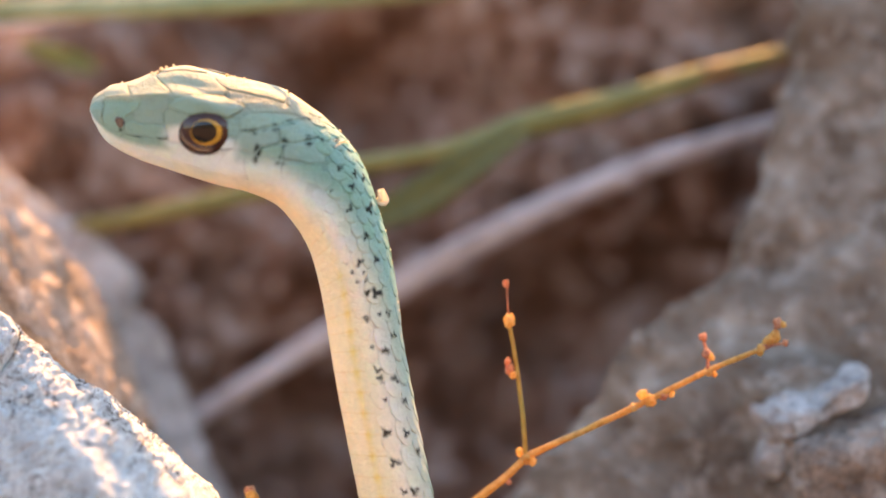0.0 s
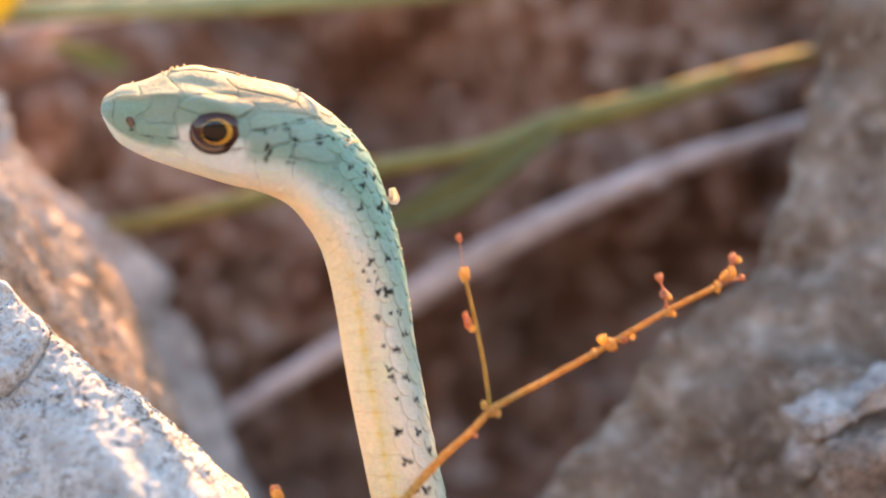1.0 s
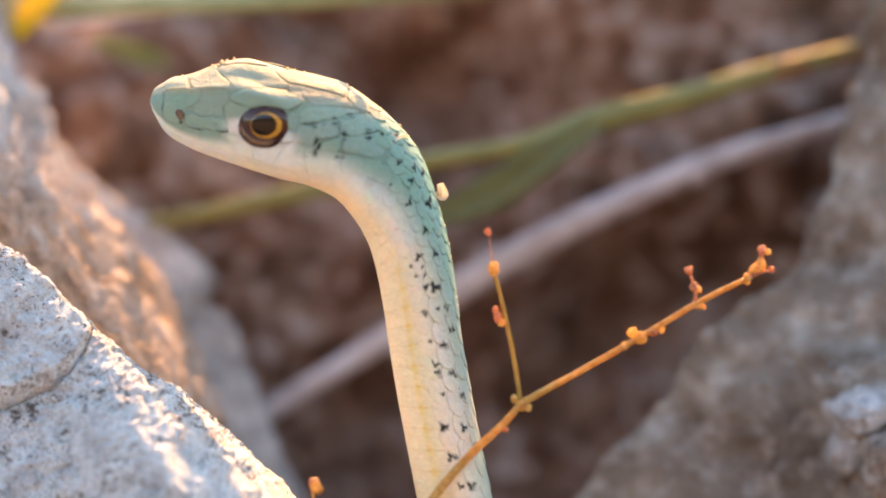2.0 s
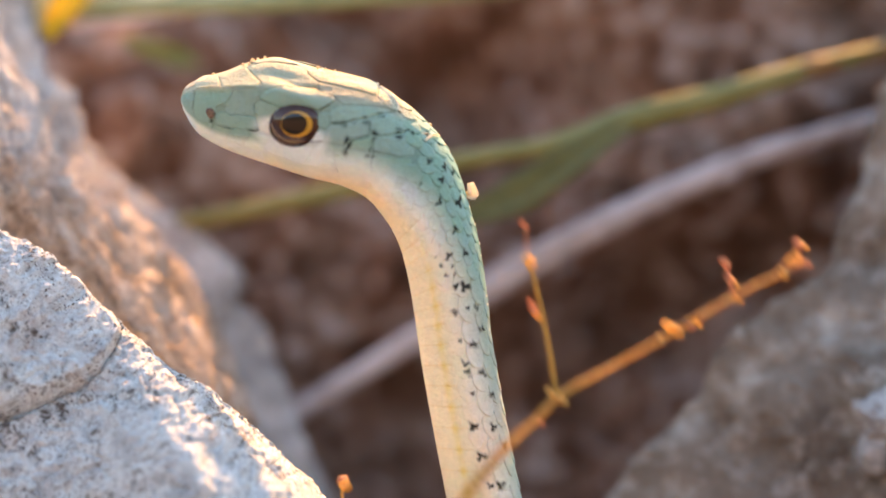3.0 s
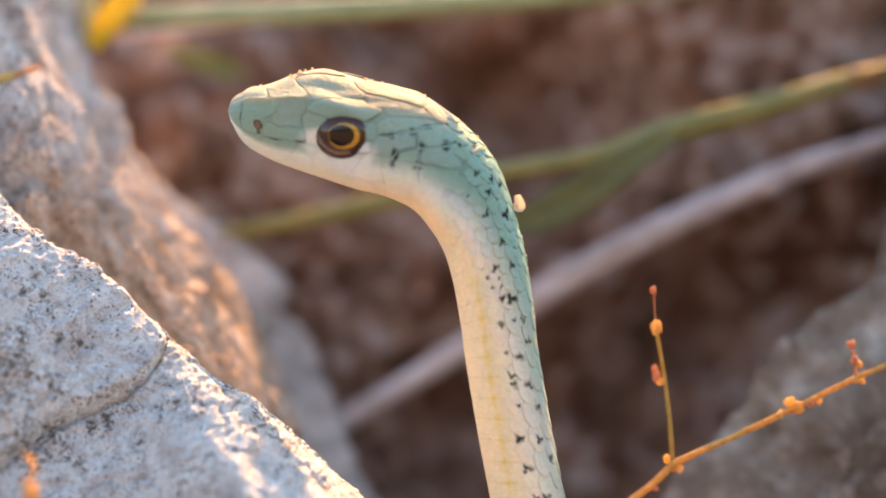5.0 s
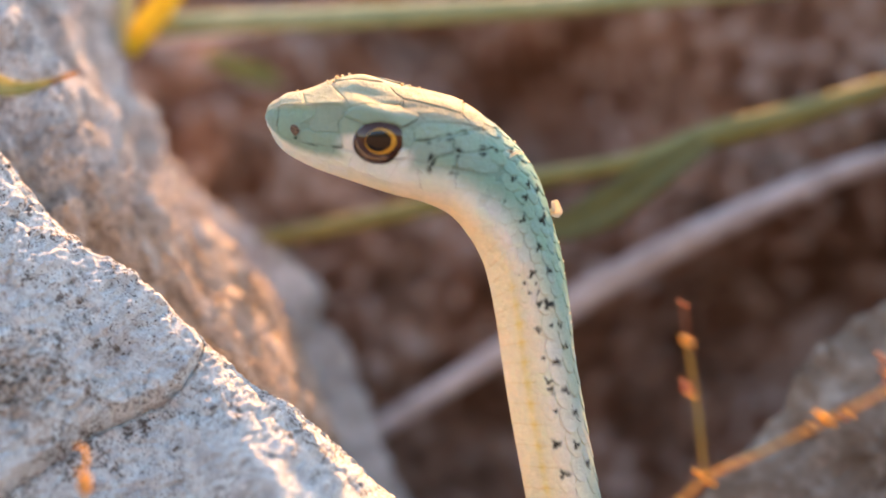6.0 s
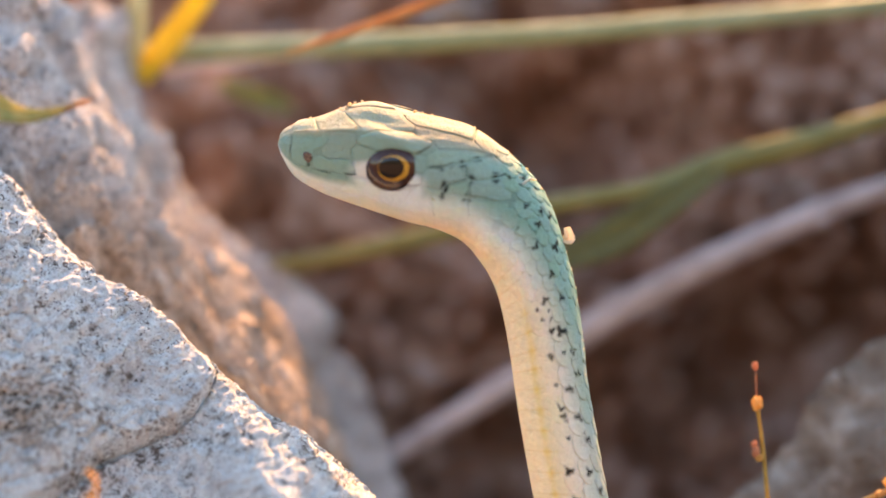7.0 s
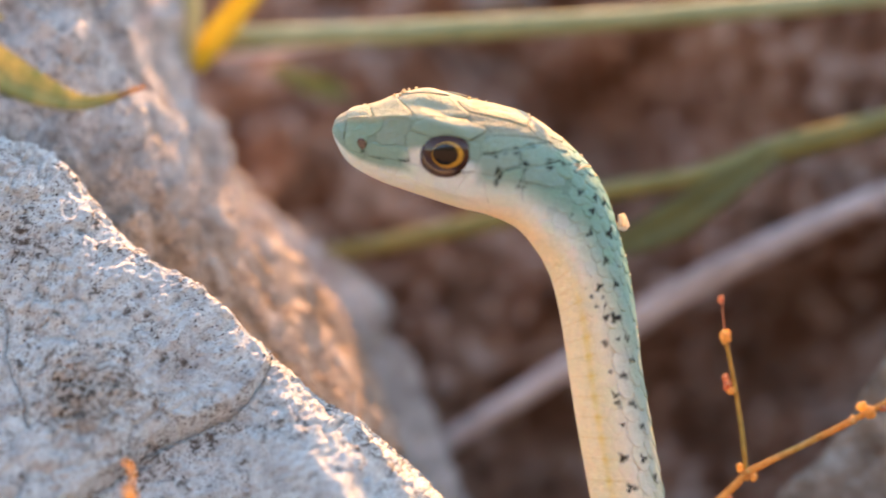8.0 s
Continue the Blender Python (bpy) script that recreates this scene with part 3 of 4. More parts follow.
def plants():
    g = stem("green_vine", [(-32.4, 18.9, 33), (-29.4, 19.1, 32), (-20, 19.4, 31), (-10.2, 19.8, 30), (8, 21.0, 30), (28.2, 22.8, 32), (50, 25.5, 44)], [1.0, 1.1, 1.1, 1.0, 1.0], GREEN_STEM,
             "smooth pale green vine across the bank")
    part("side_shoot", tube(glide([tuple(spot(-31, 17.4, 32)), tuple(spot(-25, 18.0, 31.5)), tuple(spot(-19, 18.7, 31))], 20), [0.0005, 0.0003], 8, 0.2), DRY_STALK, g, "thin dry side shoot")
    o = stem("olive_vine", [(-23, -0.4, 37), (-11.7, 1.9, 33), (-5.7, 3.3, 32), (0, 4.8, 32), (6, 6.0, 31), (11.5, 6.9, 30), (15.2, 8.0, 30), (18.8, 9.3, 30), (26.5, 11.3, 30), (34.5, 13.7, 31), (42, 15.4, 33), (58, 18, 40)],
             [0.9, 0.95, 1.0, 0.95, 0.9, 1.1, 1.35, 1.25, 1.05, 0.95, 0.9], OLIVE_STEM, "olive green jointed vine with a leaf sheath")
    part("leaf_sheath", blade(glide([tuple(spot(*q)) for q in ((2, 0.2, 31), (5.5, 1.2, 30.5), (9, 2.8, 30), (13.3, 5.6, 29), (18.3, 9.0, 29))], 24), [0.0004, 0.0013, 0.0019, 0.0016, 0.0009], (0, -1, 0.1), 0.3), SHEATH, o, "dull green leaf sheath")
    part("joint", bead(spot(12.0, 6.3, 30), (0.0008, 0.0008, 0.0013), (0, 0.4, 0), 0.4, 3), OLIVE_STEM, o, "brown dried joint")
    part("dry_sheath", tube(glide([tuple(spot(*q)) for q in ((34.2, 13.6, 30.7), (38, 14.5, 31.7), (43, 15.6, 33))], 16), [0.00102, 0.00098, 0.0009], 12, 0.2, 3), DRY_SHEATH, o, "dry orange-brown sheath")
    part("joint", bead(spot(34.3, 13.6, 30.8), (0.0011, 0.0011, 0.0011), (0, 0.4, 0), 0.3, 6), DRY_SHEATH, o, "brown dried joint")
    d = stem("dry_stalk", [(-14, -19, 41), (-10.5, -16.4, 40), (0, -9.8, 38), (8, -4.4, 37), (17, 0.4, 36), (27, 5.0, 36), (34.5, 7.6, 36), (43, 10.0, 37), (55, 13.5, 40)], [0.9, 1.05, 1.4, 1.4, 1.1, 0.85, 0.7], DRY_STALK,
         "dry grey-brown plant stalk leaning across the bank", "dry stalk")
    for x, z, b in ((3.8, -7.0, 37.5), (27, 4.6, 36)):
        part("joint", bead(spot(x, z, b), (0.0015, 0.0014, 0.0015), (0, 0.5, 0), 0.3, x), DRY_STALK, d)
    leaf("yellow_leaf", [(-32.8, 16.4, 30), (-31.5, 18.5, 30), (-29.2, 21.5, 31), (-26.2, 25.6, 32)], [0.6, 1.3, 1.25, 1.0], (0, -1, 0.2), YELLOW_LEAF, "bright yellow narrow leaf beside the green stem")
    stem("grass_stalk", [(-33.3, 17.0, 30.5), (-33.2, 21, 30.5), (-33.1, 27, 31), (-33, 40, 33)], [0.9, 1.0, 0.9], STRAW, "pale upright grass stalk", "grass")
    leaf("dim_leaf", [(-26, 16.2, 40), (-23.5, 15.3, 41), (-21, 14.5, 42), (-19.4, 14.2, 43)], [0.5, 1.0, 1.1, 0.3], (0, -1, 0.3), DIM_LEAF, "small green leaf hanging before the bank")
    g = leaf("green_leaf", [(-58, 20, -14), (-51.7, 16.8, -14), (-47.2, 14.5, -13), (-42.7, 13.3, -12), (-38.4, 14.4, -12)], [1.6, 2.2, 1.7, 0.7, 0.1], (0, -0.8, 0.6), GREEN_LEAF, "curved green grass leaf with an orange tip")
    part("tip", blade(glide([tuple(spot(*q)) for q in ((-39.6, 13.95, -12.1), (-38.4, 14.45, -12), (-37.2, 14.9, -12))], 8), [0.00022, 0.00018, 0.00003], (0, -0.8, 0.6), 0.3), DRY_LEAF, g, "withered orange tip")
    leaf("green_leaf", [(-58, 26, -14), (-53, 22.5, -14), (-49.8, 20.8, -14)], [1.2, 1.0, 0.1], (0, -0.8, 0.6), GREEN_LEAF, "tip of a green grass leaf")


# ---- the twig ----
def twig():
    t = thing("flowering_twig", "thin orange-brown twig with small buds, glowing in the sun", "twig")

    def at(x, z, y=0.0):
        return (x / 1000, y / 1000, z / 1000)
    part("stem", tube(glide([at(-58.5, -80, -14), (at(-28, -32, -4)), at(-9, -8.4, -0.5), at(-1.5, -1.45), at(0, 0), at(1.6, 0.8), at(5.5, 2.55), at(10.5, 4.9), at(16, 7.6), at(20.4, 9.4)], 70), [0.00048, 0.00038, 0.00033, 0.0003, 0.00027, 0.00022], 12, 0.15, 5), TWIG, t)
    part("branch", tube(glide([at(0, 0), at(-0.3, 4), at(-0.9, 8.6), at(-1.45, 11.7)], 24), [0.00023, 0.0002, 0.00018], 8, 0.15, 9), BRANCH, t)
    part("stalk", tube(glide([at(-1.45, 11.7), at(-1.7, 15.2)], 6), [0.00006, 0.00005], 6), RED_BUD, t)
    buds = [(-1.7, 15.2, 0.3, RED_BUD), (-1.5, 11.9, 0.46, BUD), (-1.3, 12.2, 0.3, BUD), (-1.45, 7.7, 0.4, RED_BUD), (-1.6, 8.4, 0.26, RED_BUD), (-1.1, 7.2, 0.3, BUD), (-0.5, 0.5, 0.36, BUD), (0.0, -0.1, 0.42, BUD), (0.6, -0.3, 0.32, BUD),
            (10.2, 5.5, 0.42, BUD), (10.9, 5.0, 0.5, BUD), (12.0, 5.4, 0.36, RED_BUD), (12.8, 5.5, 0.22, BUD), (9.4, 4.4, 0.32, BUD)]
    tips = [(16, 7.5, 0.36, BUD), (15.8, 9.1, 0.38, RED_BUD), (15.5, 10.5, 0.36, RED_BUD), (16.2, 8.8, 0.3, BUD), (16.5, 7.3, 0.24, BUD), (20.5, 9.4, 0.4, BUD), (21.3, 10.2, 0.46, BUD), (21.8, 10.6, 0.4, BUD), (22.0, 11.7, 0.38, RED_BUD), (22.5, 11.6, 0.26, BUD), (22.7, 10.0, 0.26, RED_BUD), (-1.5, -2.1, 0.22, RED_BUD)]
    for k, (x, z, r, m) in enumerate(buds + tips):
        part("bud", bead(at(x, z, random.uniform(-0.15, 0.15)), (r / 1000, r / 1000, r / 1000 * 1.35), (random.uniform(-1, 1), random.uniform(-1, 1), 0), 0.4, k, 3), m, t)
    part("bud_stalk", tube(glide([at(20.6, 9.4), at(21.6, 9.8), at(22.7, 10.0)], 8), [0.00016, 0.0001], 6), RED_BUD, t)
    part("bud_stalk", tube(glide([at(15.9, 7.6), at(15.9, 9), at(15.4, 10.6)], 8), [0.00018, 0.00012], 6), RED_BUD, t)
    part("bud_stalk", tube(glide([at(20.4, 9.4), at(21.5, 10.3), at(22.0, 11.7)], 8), [0.0002, 0.00012], 6), RED_BUD, t)
    return t

# ---- the snake ----
# Stations from the snout to the tail: crown (mm across, up), throat (mm across, up), half-width, squareness, roll
HEAD = [(-20.8, 11.0, -20.8, 10.8, 0.15, 2.0, 16), (-20.5, 11.9, -20.5, 9.9, 1.05, 2.2, 20), (-19.5, 12.6, -19.6, 8.35, 1.6, 2.4, 22), (-18.4, 13.0, -18.5, 7.4, 2.1, 2.5, 24),
        (-16.75, 13.45, -16.8, 6.5, 2.7, 2.6, 26), (-14.9, 14.15, -15.1, 5.85, 3.3, 2.6, 27), (-12.45, 14.5, -12.9, 5.1, 3.9, 2.6, 27), (-10.4, 14.1, -10.8, 4.4, 4.2, 2.6, 26),
        (-8.35, 13.6, -9.15, 3.9, 4.4, 2.5, 24), (-6.15, 13.15, -7.4, 3.5, 4.6, 2.45, 20)]
NAPE = [(-4.15, 12.55, -6.0, 3.0, 4.65, 2.4, 15), (-2.35, 11.5, -4.8, 2.4, 4.5, 2.35, 9), (-0.8, 10.3, -3.95, 1.7, 4.3, 2.3, 4), (0.6, 9.0, -3.3, 0.9, 4.1, 2.25, -2), (1.85, 7.6, -2.75, 0.15, 3.9, 2.2, -7),
        (2.9, 6.0, -2.25, -0.6, 3.75, 2.2, -12), (3.7, 4.0, -1.8, -1.45, 3.6, 2.15, -15), (4.3, 1.9, -1.4, -2.5, 3.5, 2.1, -17)]
NECK = [(5.2, -1.4, -0.85, -4.7, 3.3, 2.1, -20), (6.0, -6.6, -0.25, -8.2, 3.1, 2.1, -22), (6.3, -9.7, 0.0, -10.1, 3.05, 2.1, -22), (6.95, -13.5, 0.5, -13.4, 3.1, 2.1, -22), (7.55, -17.0, 1.05, -16.6, 3.1, 2.1, -22),
        (8.8, -23.4, 2.25, -23.0, 3.2, 2.1, -22), (11.3, -35, 4.4, -34.4, 3.4, 2.1, -20), (15, -55, 7.8, -54, 3.6, 2.1, -10), (20, -75, 12.2, -73, 3.8, 2.1, 0),
        (28.5, -88, 22, -91.5, 4.0, 2.1, 0), (38, -90.5, 37, -98.3, 4.1, 2.1, 0), (55, -90.5, 55, -98.4, 4.1, 2.1, 0)]
STATIONS = np.array(HEAD + NAPE + NECK, float)
_mid = 0.5 * (STATIONS[:, 0:2] + STATIONS[:, 2:4])
RUN = np.concatenate([[0], np.cumsum(np.linalg.norm(np.diff(_mid, axis=0), axis=1))])   # mm along the body
# swellings and hollows of the head: mm along, degrees from the crown, their reach, and height in mm
FORMS = [(10.0, 48, 2.7, 9, 0.50), (10.5, 27, 3.2, 6, -0.28), (9.2, 15, 2.8, 12, -0.55), (8.5, -25, 1.7, 12, 0.15), (5.0, 10, 1.8, 15, -0.15), (15.3, 2, 3.0, 8, -0.15),
         (2.3, 39, 1.3, 5, 0.26), (4.2, 38, 1.4, 5, 0.32), (6.2, 43, 1.4, 5, 0.34), (5.7, 72, 2.2, 15, -0.24), (15.5, 90, 4.0, 25, 0.22), (10.2, 112, 4.0, 10, 0.12)]


def _stations(s):
    """Crown, throat, half-width, squareness and roll at s mm along, smoothly between the stations."""
    s = np.clip(np.asarray(s, float), 0, RUN[-1] - 1e-6)
    i = np.clip(np.searchsorted(RUN, s, side="right") - 1, 0, len(RUN) - 2)
    slope = np.gradient(STATIONS, axis=0) / np.gradient(RUN)[:, None]
    h = (RUN[i + 1] - RUN[i])
    f = ((s - RUN[i]) / h)[..., None]
    a, b, ma, mb = STATIONS[i], STATIONS[i + 1], slope[i] * h[..., None], slope[i + 1] * h[..., None]
    return (2 * f ** 3 - 3 * f ** 2 + 1) * a + (f ** 3 - 2 * f ** 2 + f) * ma + (3 * f ** 2 - 2 * f ** 3) * b + (f ** 3 - f ** 2) * mb


_ROUND = np.radians(np.arange(0, 360, 3.0))


def _section(w, h, p, roll, deg):
    c, s = np.cos(deg), np.sin(deg)
    x = w * np.sign(s) * np.abs(s) ** (2 / p)
    z = h * np.sign(c) * np.abs(c) ** (2 / p)
    return x * np.cos(roll) + z * np.sin(roll), z * np.cos(roll) - x * np.sin(roll)


def skin(s, deg, lift=0.0):
    """The place in mm of the skin at s mm along the body and deg degrees round it (0: crown, 90: flank to the lens), lifted off by so much."""
    s, deg = np.broadcast_arrays(np.asarray(s, float), np.asarray(deg, float))
    q = _stations(s)
    t, b = q[..., 0:2], q[..., 2:4]
    mid, n = 0.5 * (t + b), t - b
    high = np.linalg.norm(n, axis=-1)
    n = n / high[..., None]
    w, h, p, roll = q[..., 4], high / 2, q[..., 5], np.radians(q[..., 6])
    _, tall = _section(w[..., None], h[..., None], p[..., None], roll[..., None], _ROUND)
    top, low = tall.max(-1), tall.min(-1)
    x, z = _section(w, h, p, roll, np.radians(deg))
    z = (z - (top + low) / 2) * (2 * h / (top - low))
    r = np.hypot(x, z)
    more = np.asarray(lift, float) + 0
    for fs, fd, ws, wd, up in FORMS:
        d = (deg - fd + 180) % 360 - 180
        more = more + up * np.exp(-((s - fs) / ws) ** 2 - (d / wd) ** 2)
    x, z = x * (1 + more / r), z * (1 + more / r)
    return np.stack([mid[..., 0] + n[..., 0] * z, -x, mid[..., 1] + n[..., 1] * z], -1)


# dark marks in the skin: mm along, degrees round, size in mm
HEAD_MARKS = [(14.7, 71, 0.15), (16.5, 64, 0.17), (17.6, 53, 0.17), (17.5, 78, 0.21), (15.3, 89, 0.24), (17.6, 92, 0.17), (19.5, 65, 0.24), (15.6, 67, 0.10), (17.2, 57, 0.12)]
NAPE_MARKS = [(21.5, 42, 0.18), (22.7, 70, 0.16), (23.9, 58, 0.18), (24.6, 43, 0.18), (24.4, 72, 0.18), (23.2, 94, 0.09), (25.5, 87, 0.19), (26.6, 56, 0.30), (22.6, 38, 0.12), (20.5, 55, 0.12)]
NECK_MARKS = [(28.2, 79, 0.19), (29.4, 118, 0.08), (29.8, 99, 0.21), (30.3, 74, 0.19), (30.3, 113, 0.14), (30.8, 97, 0.10), (31.3, 109, 0.12), (31.5, 97, 0.12), (32.8, 85, 0.31), (32.5, 98, 0.17),
              (34.6, 104, 0.19), (34.6, 69, 0.17), (34.5, 85, 0.12), (36.2, 62, 0.19), (37.1, 102, 0.14), (37.4, 83, 0.23)]
FLANK_MARKS = [(39.1, 100, 0.21), (39.8, 98, 0.21), (39.9, 75, 0.25), (41.7, 97, 0.14), (41.8, 63, 0.21), (44.6, 105, 0.27), (44.6, 74, 0.23), (46.2, 57, 0.21), (47.3, 102, 0.29), (47.9, 83, 0.08), (49.8, 81, 0.25), (49.9, 97, 0.17),
               (51.5, 60, 0.2), (52.5, 95, 0.25)]
# dark seams between head shields: (mm along, degrees round) from end to end
SEAMS = [((13.5, 72), (14.7, 71)), ((14.7, 71), (15.3, 67)), ((15.3, 67), (16.5, 64)), ((16.5, 64), (17.7, 52)), ((17.7, 52), (19.1, 34)), ((15.2, 90), (15.4, 86)), ((15.4, 86), (17.3, 79)), ((17.3, 79), (18, 77)), ((18, 77), (19.6, 65)), ((19.6, 65), (20.1, 53)), ((17.6, 92), (20.3, 87)), ((16.9, 67), (17.2, 79)), ((17.3, 80), (18.1, 108)), ((9.2, 39), (12.2, 26)), ((12.5, 59), (13.8, 46)), ((2.8, 91), (3.2, 95)), ((6.3, 93), (7.2, 92)), ((4.8, 93), (3.3, 94))]
FAINT = [((14.1, 94), (14.7, 119)), ((1.4, 42), (1.2, 87)), ((6.7, 66), (6.8, 78)), ((8.2, 92), (9.3, 98)), ((11.8, 90), (13.2, 88)), ((12.2, 26), (13.8, 40))]
MARKS = HEAD_MARKS + NAPE_MARKS + NECK_MARKS + FLANK_MARKS


def snake_skin():
    n = Nodes("snake_skin")
    pigment = n.add("ShaderNodeVertexColor")
    pigment.layer_name = "pigment"
    c = n.mix(0.25, pigment.outputs["Color"], n.ramp(n.noise(0.5, 4, 0.6), [(0.3, 0.72), (0.7, 1.0)]), "MULTIPLY")
    c = n.mix(0.4, c, n.ramp(n.noise(2.0, 3, 0.6), [(0.35, (0.80, 0.90, 0.86)), (0.65, (1.0, 1.0, 0.96))]), "MULTIPLY")
    b = n.bump(n.noise(0.2, 3), 0.07)
    n.bump(n.noise(0.9, 4, 0.6), 0.24, b)
    return n.done(c, Roughness=0.62, Specular_IOR_Level=0.22, Subsurface_Weight=0.3, Subsurface_Radius=(1.0, 0.6, 0.3), Subsurface_Scale=0.0008)


def eye_glaze(name, colour, size=0.4, low=0.4):
    n = Nodes(name)
    c = n.mix(0.6, colour, n.ramp(n.noise(size, 4), [(0.3, low), (0.7, 1.0)]), "MULTIPLY")
    return n.done(c, Roughness=0.15, Coat_Weight=0.55, Coat_Roughness=0.03, Coat_IOR=1.42, Specular_IOR_Level=0.3)


def pigment_at(s, deg, marks=True):
    """The skin's colour: teal above, sunlight painted pale on the nose, white lips, cream throat and belly, dark marks.
    """
    s, deg = np.asarray(s, float), np.asarray(deg, float)
    d = np.abs((deg + 180) % 360 - 180)
    teal, sea, pale, cream = np.array((0.28, 0.43, 0.36)), np.array((0.22, 0.40, 0.34)), np.array((0.80, 0.86, 0.81)), np.array((1.0, 0.775, 0.49))
    k = np.clip((s - 15) / 6, 0, 1) * np.clip((34 - s) / 8, 0, 1)
    top = teal * (1 - k[..., None]) + sea * k[..., None]
    crown = (np.clip((np.interp(s, [0, 6, 9, 20], [48, 48, 52, 52]) - d) / 12, 0, 1) * np.clip((21 - s) / 4, 0, 1) * 0.9)[..., None]
    # the crown is lightened towards the nose: sunlight put into the pigment
    sunlit_snout = np.clip((9 - s) / 4, 0, 1)[..., None]
    top = top * (1 - crown) + (np.array((0.38, 0.38, 0.28)) * (1 - sunlit_snout) + np.array((0.56, 0.50, 0.34)) * sunlit_snout) * crown
    tan = (np.clip((44 - d) / 18, 0, 1) * np.clip((s - 10.5) / 2, 0, 1) * np.clip((21 - s) / 3, 0, 1) * 0.8)[..., None]
    top = top * (1 - tan) + np.array((0.31, 0.29, 0.20)) * tan
    k = np.clip((s - 31) / 12, 0, 1)[..., None]
    top = top * (1 - k) + np.array((0.43, 0.50, 0.42)) * k
    edge = np.interp(s, [0, 3, 6, 9, 13, 17, 20, 23, 27, 31, 36, 44, 60], [109, 107, 103, 95, 94, 96, 102, 104, 98, 90, 82, 75, 72])
    soft = np.interp(s, [0, 12, 18, 24, 32, 60], [16, 14, 24, 42, 62, 76])
    f = np.clip((d - edge) / soft + 0.5, 0, 1)
    ring = np.clip(2.75 - 1.95 * np.hypot((s - 10.2) / 2.9, (d - 92) / 17), 0, 1) * np.clip((d - 74) / 8, 0, 1)
    f = np.maximum(f, ring)
    low = np.clip((s - 22) / 8, 0, 1)[..., None]
    pale = pale * (1 - low) + np.array((0.93, 0.81, 0.64)) * low
    f = (f * f * (3 - 2 * f))[..., None]
    c = top * (1 - f) + pale * f
    g = (np.clip((d - edge - 10) / 34, 0, 1) * np.clip((s - 1) / 18, 0, 1))[..., None]
    c = c * (1 - g) + cream * g
    keel = (np.exp(-((d - 134) / 6.5) ** 2) * np.clip((s - 27) / 6, 0, 1) * 0.85 * (0.6 + 0.4 * np.cos(s * 3.35)))[..., None]
    c = c * (1 - keel) + np.array((0.98, 0.66, 0.18)) * keel
    if marks:
        dark = np.zeros_like(s)
        for ms, md, mr in MARKS:
            a, b = s - ms, (d - md) * 0.058
            turn = ms * 7.3 if ms < 20 else 1.57 + 0.7 * math.sin(ms * 7.3)
            a, b = a * math.cos(turn) + b * math.sin(turn), b * math.cos(turn) - a * math.sin(turn)
            arms = 1 + (0.22 if ms < 20 else 0.5 if mr > 0.15 else 0.2) * np.cos(3 * np.arctan2(b, a) + ms * 5.1)
            far = np.hypot(a / 1.3, b / 0.9) / (mr * arms * (1.25 if ms < 20 else 1.12))
            dark = np.maximum(dark, np.clip(3.2 - 2.6 * far, 0, 1))
        for k, ((as_, ad), (bs, bd)) in enumerate(SEAMS + FAINT):
            vx, vy = bs - as_, (bd - ad) * 0.066
            f = np.clip(((s - as_) * vx + (d - ad) * 0.066 * vy) / (vx * vx + vy * vy), 0, 1)
            far = np.hypot(s - as_ - f * vx, (d - ad) * 0.066 - f * vy)
            dark = np.maximum(dark, (0.95 if k < len(SEAMS) else 0.5) * np.clip(1.7 - far / (0.058 if k < len(SEAMS) else 0.04), 0, 1))
        c = c * (1 - 0.96 * dark[..., None])
    return c


def coloured(me, s, deg, fade=None, marks=True):
    c = pigment_at(s, deg, marks)
    if fade is not None:
        fade = np.asarray(fade)
        c = c * (fade if fade.ndim == 2 else fade[:, None])
    layer = me.color_attributes.new("pigment", "FLOAT_COLOR", "POINT")
    layer.data.foreach_set("color", np.concatenate([c, np.ones((len(c), 1))], 1).ravel())
    return me


